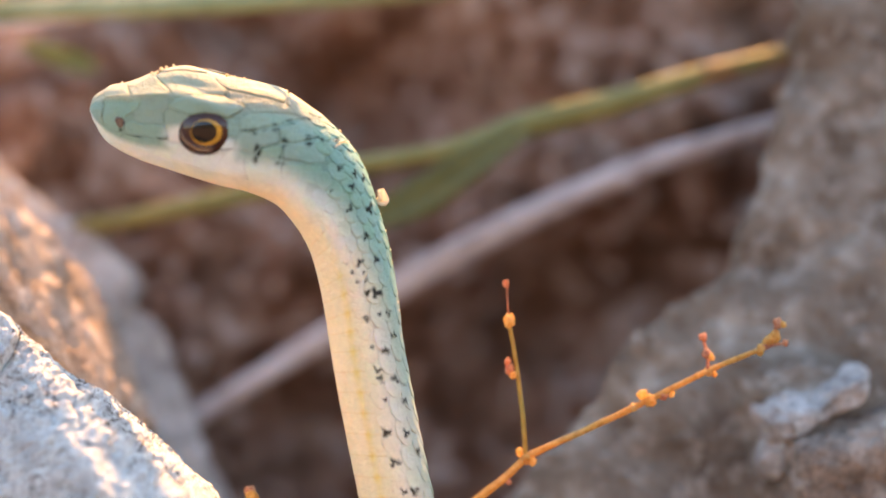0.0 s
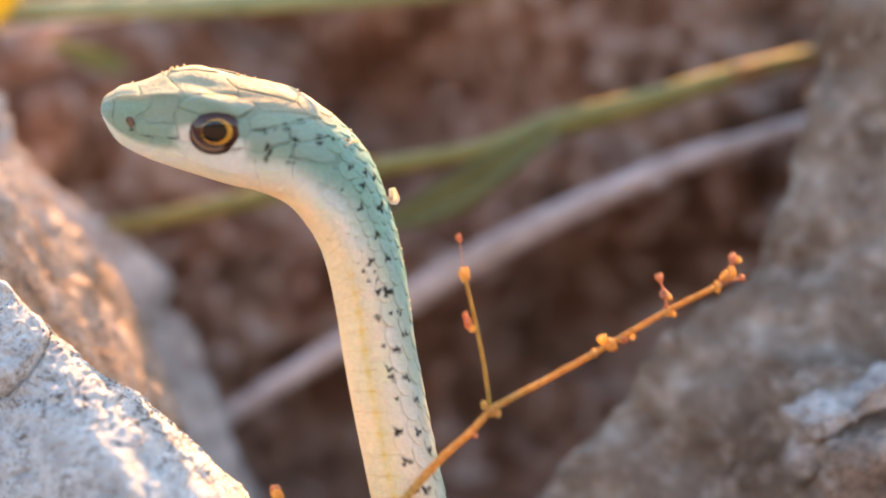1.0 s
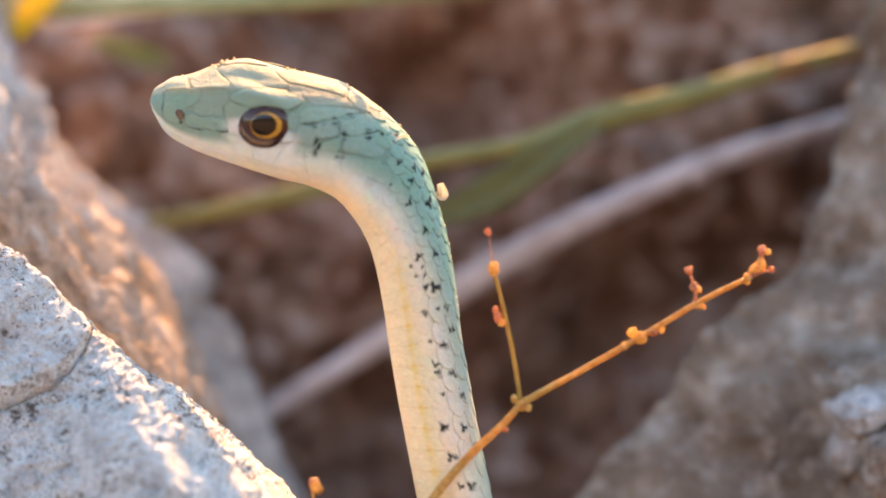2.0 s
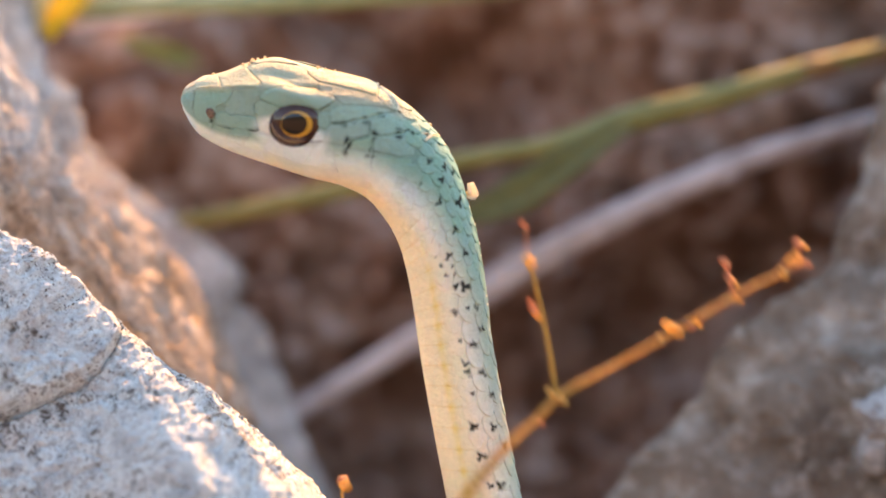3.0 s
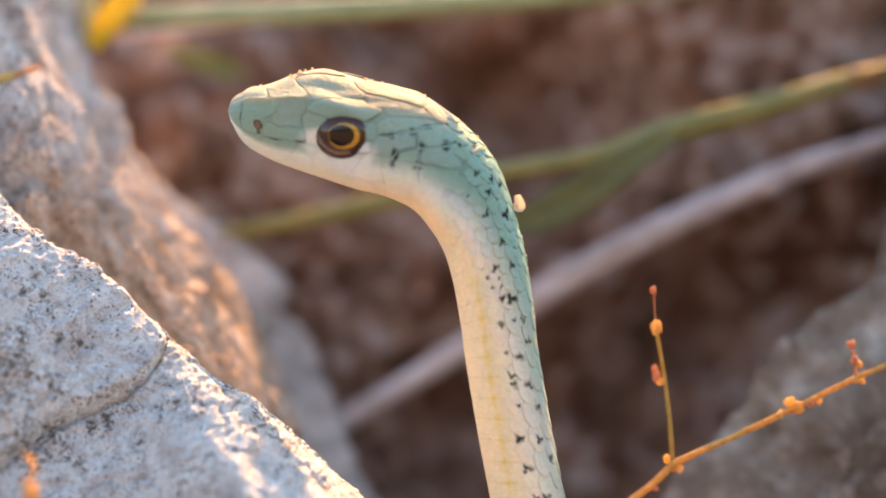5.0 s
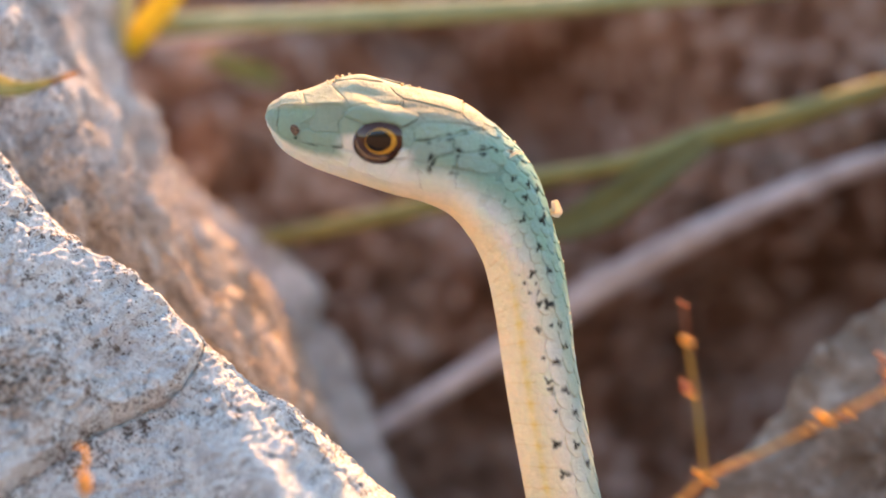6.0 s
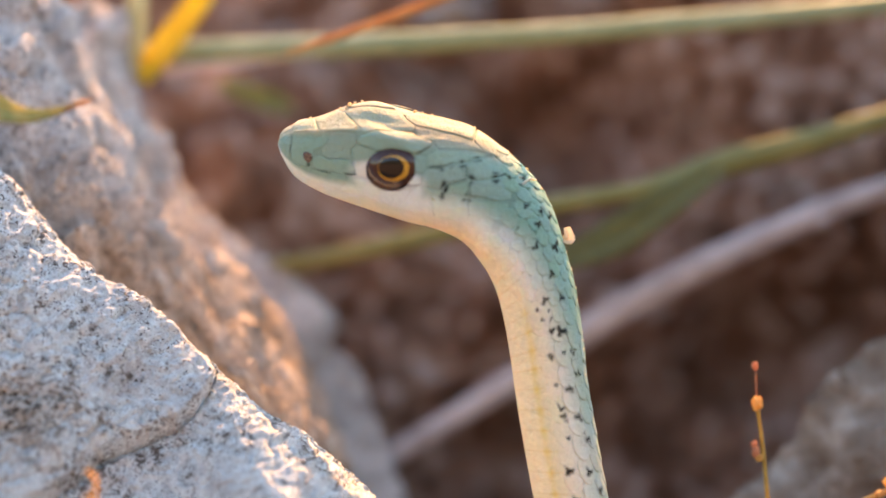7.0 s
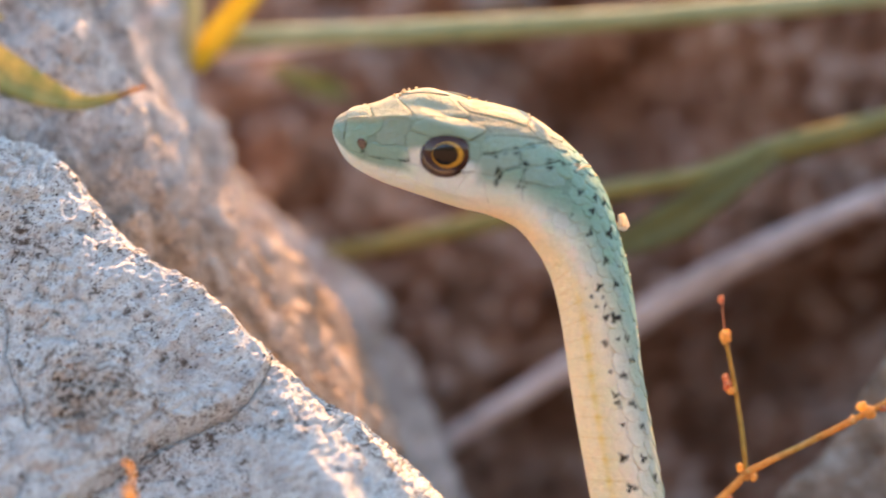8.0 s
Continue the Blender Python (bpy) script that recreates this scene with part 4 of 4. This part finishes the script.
def plate_mesh(outline, gap=0.004, thick=0.05, tilt=0.0, round_=36, corner=0.25, rim_tone=0.84, vary=True):
    """One scale: a thin cushion on the skin inside the outline (mm along, degrees round); tilt lifts its rear edge."""
    p = np.array(outline, float)
    c0 = p.mean(0)
    k = 0.066
    p = (p - c0) * (1, k)
    # resample the rim, with slightly rounded corners
    e = np.vstack([p, p[:1]])
    run = np.concatenate([[0], np.cumsum(np.linalg.norm(np.diff(e, axis=0), axis=1))])
    at = np.linspace(0, run[-1], round_, endpoint=False)
    rim = np.stack([np.interp(at, run, e[:, 0]), np.interp(at, run, e[:, 1])], 1)
    rim = rim * (1 - corner * 0.5) + corner * 0.25 * (np.roll(rim, 1, 0) + np.roll(rim, -1, 0))
    reach = np.linalg.norm(rim, axis=1)
    length = np.ptp(p[:, 0])
    s, d, up = [], [], []
    for inset, high in ((gap, -0.05), (gap + 0.02, 0.55), (gap + 0.06, 0.85), (gap + 0.14, 1.0), (-0.3, 1.03), (-0.5, 1.06), (-0.7, 1.08), (-0.88, 1.08)):
        f = np.maximum(1 - inset / reach, 0.72) if inset > 0 else np.full(round_, 1 + inset)
        q = rim * f[:, None]
        s.append(q[:, 0] + c0[0])
        d.append(q[:, 1] / k + c0[1])
        up.append(high * thick + tilt * (q[:, 0] / length + 0.5) * (1 if high > 0 else 0.5))
    s, d, up = np.concatenate(s + [[c0[0]]]), np.concatenate(d + [[c0[1]]]), np.concatenate(up + [[1.08 * thick + tilt * 0.5]])
    verts = skin(np.maximum(s, 0.02), d, up) / 1000
    faces, n = [], round_
    for r in range(7):
        for j in range(n):
            faces.append((r * n + j, r * n + (j + 1) % n, (r + 1) * n + (j + 1) % n, (r + 1) * n + j))
    for j in range(n):
        faces.append((7 * n + j, 7 * n + (j + 1) % n, 8 * n))
    me = bpy.data.meshes.new("plate")
    me.from_pydata([tuple(v) for v in verts], [], faces)
    me.polygons.foreach_set("use_smooth", [True] * len(faces))
    fade = np.concatenate([np.full(n, rim_tone), np.full(n, 0.5 + 0.5 * rim_tone), np.ones(n * 6 + 1)])
    tint = np.array([random.uniform(0.96, 1.05), random.uniform(0.98, 1.02), random.uniform(0.95, 1.04)]) if vary else np.ones(3)
    coloured(me, s, d, fade[:, None] * tint[None, :])
    return me


def shield(name, outline, mat, t, both=True, **more):
    """A head shield, and the one like it on the far side."""
    ob = part(name, plate_mesh(outline, **more), mat, t)
    if both:
        part(name, plate_mesh([(s, -d) for s, d in outline], **more), mat, t)
    return ob


def head_shields(mat, t):
    shield("rostral_shield", [(0.05, 73), (0.55, 29), (1.40, 41), (1.45, 53), (1.25, 83), (1.30, 98), (0.55, 114), (0.20, 148)], mat, t)
    nasal = shield("nasal_shield", [(1.50, 42), (3.1, 39), (4.8, 42), (4.7, 55), (4, 66), (3.4, 72), (3.2, 93), (2.2, 98), (1.40, 99), (1.35, 83), (1.45, 61)], mat, t)
    shield("loreal_shield", [(4.9, 43), (7, 47), (7.2, 60), (6.7, 66), (6.8, 80), (4.7, 81), (4.2, 76), (4.1, 67), (4.7, 56)], mat, t)
    shield("loreal_shield", [(4.6, 82), (6.8, 81), (7.2, 92), (6.3, 93), (4.8, 92), (3.3, 93), (3.4, 82), (4, 77)], mat, t)
    shield("preocular_shield", [(7.2, 61), (7.9, 64), (9.1, 66), (8.4, 77), (8.1, 88), (8.2, 92), (7.2, 92), (6.9, 80), (6.8, 67)], mat, t)
    shield("supraocular_shield", [(7.1, 59), (7.7, 50), (9.1, 40), (10.7, 28), (12.2, 26), (12.2, 33), (13.8, 40), (13.7, 46), (12.5, 59), (11.6, 57), (10.2, 59), (9.1, 66), (8, 63)], mat, t, thick=0.2)
    shield("postocular_shield", [(12.6, 59), (13.3, 60), (13.4, 73), (13.2, 78), (12.6, 78), (12.3, 69)], mat, t)
    shield("postocular_shield", [(12.6, 79), (13.2, 79), (13.1, 88), (12.3, 91), (11.8, 90)], mat, t)
    shield("labial_shield", [(1.35, 102), (2.1, 100), (3.1, 95), (2.7, 120), (2, 126), (1.40, 118)], mat, t, rim_tone=1.0, thick=0.025)
    shield("labial_shield", [(3.3, 95), (4.7, 93), (4.2, 114), (3.4, 120), (2.8, 119)], mat, t, rim_tone=1.0, thick=0.025)
    shield("labial_shield", [(4.8, 93), (6.4, 94), (5.8, 114), (5, 115), (4.2, 114)], mat, t, rim_tone=1.0, thick=0.025)
    shield("labial_shield", [(6.5, 94), (8.2, 94), (7.5, 112), (6.6, 114), (5.8, 114)], mat, t, rim_tone=1.0, thick=0.025)
    shield("labial_shield", [(8.2, 94), (9.3, 98), (9.3, 113), (8.4, 116), (7.6, 113)], mat, t, rim_tone=1.0, thick=0.025)
    shield("labial_shield", [(9.4, 99), (10.9, 95), (12.2, 92), (11.2, 114), (10.2, 114), (9.4, 114)], mat, t, rim_tone=1.0, thick=0.025)
    shield("labial_shield", [(12.3, 92), (13.1, 89), (14.1, 94), (14.6, 121), (12.9, 120), (11.2, 115)], mat, t, rim_tone=1.0, thick=0.025)
    shield("labial_shield", [(13.2, 89), (15.1, 91), (17.6, 93), (18, 109), (16.5, 121), (14.7, 121), (14.2, 94)], mat, t, rim_tone=1.0, thick=0.025)
    shield("labial_shield", [(17.7, 93), (20.4, 88), (21.4, 81), (21.8, 98), (18.2, 110)], mat, t, rim_tone=1.0, thick=0.025)
    shield("temporal_shield", [(12.2, 15), (14.5, 22), (16.9, 29), (18.4, 37), (16.6, 45), (14.2, 49), (13.9, 40), (12.3, 32)], mat, t)
    shield("temporal_shield", [(13.4, 60), (14.2, 51), (16.6, 47), (18.2, 41), (18.9, 36), (17.6, 51), (16.5, 62), (15.3, 66), (14.7, 71), (13.5, 72)], mat, t)
    shield("temporal_shield", [(13.5, 74), (14.7, 73), (15.3, 68), (16.6, 65), (16.9, 67), (17.2, 79), (15.4, 85), (15.1, 90), (13.2, 88), (13.2, 79)], mat, t)
    shield("temporal_shield", [(16.6, 65), (17.7, 54), (19, 39), (19.7, 28), (20.1, 55), (19.5, 64), (18, 76), (17.3, 78), (17, 67)], mat, t)
    shield("temporal_shield", [(15.5, 86), (17.2, 80), (17.6, 91), (15.2, 91)], mat, t)
    shield("temporal_shield", [(17.4, 80), (18.1, 78), (19.6, 66), (20.7, 54), (21.4, 76), (20.3, 86), (17.8, 91)], mat, t)
    # the crown
    shield("internasal_shield", [(1.50, 39), (1.35, 2), (2, -21), (3.5, 1), (3.8, 33), (3.1, 38)], mat, t, False, thick=0.1)
    shield("prefrontal_shield", [(3.9, 33), (3.5, 0), (4.3, -10), (6, 0), (6.5, 13), (7.2, 32), (7, 46), (4.8, 41)], mat, t, False, thick=0.1)
    shield("frontal_shield", [(6, 0), (6.8, -3), (9.1, -3), (10.5, -4), (11.1, -1), (12.2, 14), (12.2, 24), (10.7, 26), (9.1, 38), (7.7, 49), (7.2, 31), (6.5, 12)], mat, t, False, thick=0.1)
    shield("supraocular_shield", [(6, -13), (7, -13), (9.2, -15), (10.6, -10), (9.1, -4), (6.8, -4)], mat, t, False, thick=0.1)
    shield("parietal_shield", [(11.1, -1), (12.4, -12), (13.8, -12), (15.3, -10), (16.9, -14), (16.9, 28), (14.5, 21), (12.2, 13)], mat, t, False, thick=0.1)
    shield("nape_shield", [(17, -13), (17.9, -11), (18.8, -3), (18.9, 35), (18.1, 41), (17, 28)], mat, t, False, thick=0.1)
    # the lower jaw
    lips = ((0.6, 148), (2.7, 123), (4.2, 117), (5.8, 117), (7.5, 115), (9.3, 116), (11.2, 117), (14.6, 124), (18.1, 113))
    for (a, da), (b, db) in zip(lips, lips[1:]):
        shield("chin_shield", [(a, da), (b, db), (b + 0.3, min(168, db + 22)), (a + 0.3, min(168, da + 22))], mat, t, rim_tone=1.0, thick=0.02)
    # the nostril, on the nasal shield: a disc coloured dark for the opening's shade
    hole = Nodes("nostril_shade")
    hole_shade = hole.done(hole.ramp(hole.noise(0.2), [(0.3, (0.02, 0.015, 0.012)), (0.6, (0.22, 0.15, 0.11))]), Roughness=0.5)
    q = np.radians(np.arange(0, 360, 24))
    me = plate_mesh([(2.85 + 0.43 * math.cos(a), 83 + 7.4 * math.sin(a)) for a in q], gap=0.0, thick=0.17)
    me.materials.append(hole_shade)
    part("nostril", me, None, nasal, "dark round nostril")


def cap(ball, centre, r, inner, outer, lift, squash=0.83):
    """A ring or disc on a ball whose pole looks to the lens; inner and outer are its radii seen from there."""
    verts, n = [], 48
    steps = np.linspace(inner, outer, 8)
    for k in steps:
        for j in range(n):
            a = 2 * math.pi * j / n
            x, z = k * math.cos(a), k * math.sin(a)
            px, pz = centre[0] + x, centre[2] + z * squash
            off = (px - ball[0]) ** 2 + ((pz - ball[2]) / squash) ** 2
            verts.append(Vector((px, ball[1] - math.sqrt(max(0, (r + lift) ** 2 - off)), pz)) / 1000)
    me = sheet(verts, len(steps), n, True)
    bm = bmesh.new()
    bm.from_mesh(me)
    bpy.data.meshes.remove(me)
    bmesh.ops.remove_doubles(bm, verts=bm.verts, dist=1e-7)
    bmesh.ops.recalc_face_normals(bm, faces=bm.faces)
    return bm


def eyes(t):
    ball = eye_glaze("eye_brown", (0.055, 0.020, 0.012))
    gold = eye_glaze("iris_gold", (0.66, 0.35, 0.045), 0.5, 0.4)
    black = eye_glaze("pupil_black", (0.006, 0.005, 0.005))
    for side in (80, -80):
        p = skin(10.5, side)
        way = 1 if side > 0 else -1
        r = 3.2 if way > 0 else 2.5
        c = (p[0] + 0.32, p[1] + 2.28, p[2] + 0.45) if way > 0 else (p[0] + 0.3, p[1] - 2.6, p[2] - 1.6)
        eye = part("eye", bead(np.array(c) / 1000, (r / 1000, r / 1000, r * 0.83 / 1000), (0, 0, 0), 0.0, 0, 4), ball, t, "round dark eye with a gold ring")
        if side > 0:
            part("iris", cap(c, (c[0] - 0.24, c[1], c[2] - 0.42), r, 0.8, 1.37, 0.012), gold, eye, "gold iris ring")
            part("pupil", cap(c, (c[0] - 0.43, c[1], c[2] - 0.37), r, 0.0, 1.13, 0.03), black, eye, "round black pupil")


def body_scales(mat, t):
    edge = lambda s: float(np.interp(s, [18, 24, 30, 36, 45, 60], [132, 128, 124, 118, 110, 108]))
    shape = [(-0.5, 0.2), (-0.5, -0.2), (-0.1, -0.5), (0.25, -0.46), (0.46, -0.22), (0.5, 0), (0.46, 0.22), (0.25, 0.46), (-0.1, 0.5)]
    for begin, end, wide, step in ((18.4, 31.2, 15.5, 1.25), (31.4, 54, 25.0, 1.95)):
        for j in range(14):
            s = begin + (0.5 * step if j % 2 else 0)
            while s < end:
                d = edge(s) - 3 - (j + 0.25) * wide
                first = 18.6 + 2.9 * min(1, (abs(d) / 75) ** 2)
                grown = step * (0.95 + 0.012 * (s - begin))
                if s > first and d > -80:
                    pale = min(1, max(0, (abs(d) - 82) / 25))
                    jig = random.uniform(-0.05, 0.05)
                    long, broad = grown * 1.42, wide * 1.16
                    out = [(s + jig + a * long, d + b * broad) for a, b in shape]
                    part("scale", plate_mesh(out, gap=0.004, thick=0.05 - 0.03 * pale, tilt=0.17 - 0.09 * pale, round_=24, corner=0.6, rim_tone=min(1.0, 0.86 + 0.12 * pale + 0.12 * min(1, max(0, (s - 27) / 6)))), mat, t)
                s += grown
    # broad plates across the belly
    s = 24.5
    while s < 54:
        step = float(np.interp(s, [24, 34, 54], [1.5, 1.85, 1.95]))
        e = edge(s) - 4
        dd = np.linspace(e, 360 - e, 40)
        uu = np.array([-0.62, -0.4, -0.1, 0.25, 0.42, 0.49, 0.5])
        ll = np.array([0.0, 0.002, 0.006, 0.012, 0.016, 0.014, 0.006])
        bow = 0.35 * (1 - ((dd - 180) / (180 - e)) ** 2)
        a, d = np.meshgrid(uu * step * 1.1, dd, indexing="ij")
        high = np.meshgrid(ll, dd, indexing="ij")[0] * np.minimum(1, np.minimum(d - e, 360 - e - d) / 6 + 0.1)
        high = high + 0.05 * np.exp(-((d - 134) / 3.0) ** 2) + 0.05 * np.exp(-((d - 226) / 3.0) ** 2)
        at = a + s + bow[None, :] * 0.4
        me = sheet((skin(at, d, high + 0.02) / 1000).reshape(-1, 3), len(uu), len(dd))
        fade = np.ones(at.shape + (3,))
        fade[-2:] = (0.985, 0.93, 0.80)
        coloured(me, at.ravel(), d.ravel(), fade.reshape(-1, 3), False)
        part("belly_scale", me, mat, t)
        s += step


def crumbs(t):
    """Grit and a dry skin flake that stick to the snake."""
    grit = thin_leaf("grit_skin", (0.90, 0.70, 0.40), (0.97, 0.86, 0.62), 0.4)
    flake = thin_leaf("dry_flake", (0.88, 0.78, 0.60), (0.95, 0.90, 0.78), 0.4)
    spots = ((28.7, 24, 0.16), (29.2, 26, 0.1), (30.1, 26, 0.15), (33.4, 33, 0.12), (34.0, 34, 0.12), (31.0, 27, 0.09), (35.2, 35, 0.08), (36.4, 36, 0.09), (27.4, 20, 0.1), (24.2, 12, 0.1), (5.6, -10, 0.12), (7.4, -20, 0.12), (13.4, -16, 0.1), (16.8, -12, 0.12), (34.6, 36, 0.14), (21.4, 10, 0.2), (22.9, 22, 0.16), (6.4, -12, 0.2), (6.8, -18, 0.14), (6.1, -6, 0.14), (12.0, -14, 0.14), (12.6, -18, 0.1), (19.6, 2, 0.13), (3.0, -8, 0.12))
    for k, (s, d, r) in enumerate(spots):
        part("grit", bead(skin(s, d, 0.1) / 1000, (r / 950, r / 950, r / 1400), (k, k * 2, 0), 0.6, k, 2), grit, t)
    p, q, w = skin(26.4, 14, 0.1) / 1000, skin(26.8, 13, 0.7) / 1000, skin(26.0, 14, 0.8) / 1000
    part("skin_flake", blade(glide([p, q, w], 10), [0.00024, 0.00055, 0.0003], (0.2, -1, 0.3), 0.6, 0.00006), flake, t, "curled dry skin flake")
    p, q, w = skin(21.6, 52, 0.16) / 1000, skin(21.9, 38, 0.34) / 1000, skin(22.3, 24, 0.3) / 1000
    part("skin_flake", tube(glide([p, q, w], 12), [0.00006, 0.00012, 0.00006], 6, 0.4), flake, t, "curled dry skin flake")


def snake():
    t = thing("snake", "slender green snake with raised head and pale belly", "snake")
    mat = snake_skin()
    ss = np.concatenate([np.linspace(0, 1, 14) ** 2 * 1.5, np.arange(1.62, 62, 0.2), np.linspace(62.2, RUN[-1], 80)])
    dd = np.arange(0, 360, 3.0)
    s, d = np.meshgrid(ss, dd, indexing="ij")
    me = sheet((skin(s, d, -0.02) / 1000).reshape(-1, 3), len(ss), len(dd), True)
    far = np.abs((d + 180) % 360 - 180)
    fade = np.where(s < 21, 0.88 + 0.12 * np.clip((far - 94) / 10, 0, 1), 0.82 + 0.18 * np.clip((far - 100) / 20, 0, 1)) + np.clip((s - 27) / 6, 0, 1)
    coloured(me, s.ravel(), d.ravel(), np.minimum(fade, 1).ravel(), False)
    part("body", me, mat, t)
    head_shields(mat, t)
    eyes(t)
    body_scales(mat, t)
    crumbs(t)
    return t


ground()
bank()
hillside()
rocks()
stones()
plants()
TWIG_THING = twig()
SPRIG_FRONT = sprig("bud_sprig", (-37, -70, -16), (-39.0, -20.3, -17), BUD, 3, "small golden bud sprig before the limestone rock", True)
SPRIG_REAR = sprig("bud_sprig", (-2, -80, 8), (-6.2, -23.3, 5), BUD, 8, "small orange bud sprig beside the limestone rock")
TIP = leaf("dry_grass", [(24, 40, 20), (8, 30, 20), (-2, 25.5, 20), (-9, 23.0, 20), (-14, 21.4, 20)], [0.5, 0.5, 0.5, 0.4, 0.05], (0, -0.9, 0.3), DRY_LEAF, "dry orange grass leaf hanging from above", category="grass")
SNAKE = snake()


# ---- what moves ----
def motions():
    # the twig sways in the wind: seconds, and where its fork is, in mm across and up
    sway = [(0.0, 930, 809), (0.1, 921, 808), (0.2, 860, 757), (0.3, 814, 724), (0.4, 793, 714), (0.5, 782, 711), (0.6, 785, 704), (0.7, 813, 732), (0.8, 839, 750), (0.9, 813, 716),
            (1.0, 815, 725), (1.1, 828, 745), (1.2, 838, 742), (1.3, 848, 752), (1.4, 815, 760), (1.5, 715, 685), (1.6, 672, 640), (1.7, 734, 690),
            (2.2, 800, 725), (2.5, 755, 690), (2.8, 708, 650)]
    sway2 = [(2.9, 712, 652), (3.0, 807, 711), (3.1, 825, 745), (3.2, 795, 728), (3.3, 765, 700), (3.4, 855, 760), (3.5, 837, 764), (3.6, 700, 667), (3.7, 745, 685), (3.8, 890, 785), (3.9, 889, 800),
             (4.0, 820, 742), (4.1, 830, 750), (4.2, 870, 770), (4.3, 868, 774), (4.4, 862, 778), (4.5, 861, 781), (4.6, 876, 777), (4.7, 900, 791), (5.2, 940, 815), (5.8, 994, 855)]
    sway3 = [(5.9, 987, 853), (6.0, 922, 824), (6.1, 855, 775), (6.2, 943, 828), (6.3, 1040, 871), (6.4, 938, 818), (6.5, 914, 795), (6.6, 971, 832), (6.7, 962, 834), (6.8, 930, 811),
             (6.9, 980, 832), (7.0, 1014, 886), (7.1, 970, 855), (7.2, 939, 830), (7.3, 946, 841), (7.4, 955, 835), (7.5, 938, 813), (7.6, 890, 775), (7.7, 840, 736), (7.8, 807, 727),
             (7.9, 825, 757), (7.97, 874, 787), (8.0, 878, 790)]
    near = 1 - 0.004 / AWAY
    rows = []
    for t, u, v in sway + sway2 + sway3:
        turn = min(4.4, (0.034 if u < 930 else 0.0225) * (930 - u))
        rows.append((t, pose((u - 564) * 5e-5 * near, -0.004, (406 - v) * 5e-5 * near, 0, -turn, 0)))
    walk(TWIG_THING, rows)
    walk(SPRIG_FRONT, [(t, pose(x / 1000, 0, z / 1000)) for t, x, z in ((0.0, 0, 0), (3.0, 0.5, -0.6), (4.5, 0.2, -1.3), (6.0, 1.8, 0.3), (6.5, 2.4, 0.6), (7.2, 1.0, 0.3), (8.0, 0, 0))])
    walk(SPRIG_REAR, [(t, pose(x / 1000, 0, z / 1000)) for t, x, z in ((0.0, 0, 0), (1.0, -0.4, 0.1), (3.0, -0.7, 0.5), (4.0, -0.1, 0.0), (4.5, -1.6, -0.3), (6.5, -1.0, -1.0), (8.0, -1.0, -1.0))])
    walk(TIP, [(t, pose(x / 1000, 0, z / 1000)) for t, x, z in ((0.0, 6, 9), (6.0, 6, 6), (6.3, 4, 3), (6.5, 1.5, 1.4), (6.8, -3, -0.6), (7.0, -6.5, -2.6), (7.2, -3, 2), (7.4, 3, 6), (8.0, 6, 9))])
    # the snake lifts its head, draws it back and holds still
    stir = [(0.0, 0.90, -0.05, -0.8), (0.1, 0.85, -0.10, -0.8), (0.2, 0.1, 0.15, -0.8), (0.3, -0.3, 0.4, -0.85), (0.4, -1.0, 0.8, -0.9), (0.5, -1.10, 0.70, -0.9), (0.6, -1.0, 0.1, -0.95), (0.8, -0.85, 0.0, -1.0),
            (1.0, -0.75, 0.03, -1.0), (1.5, -0.27, 0.04, -0.65), (3.0, -0.12, 0.13, -0.2), (3.5, -0.12, 0.05, -0.1), (4.0, 0.05, 0.0, 0.0), (4.5, 0, 0, 0), (6.0, 0.05, 0.08, 0), (8.0, 0.05, 0.1, 0)]
    walk(SNAKE, [(t, pose(x / 1000, 0, z / 1000, 0, a, 0)) for t, x, z, a in stir])


motions()
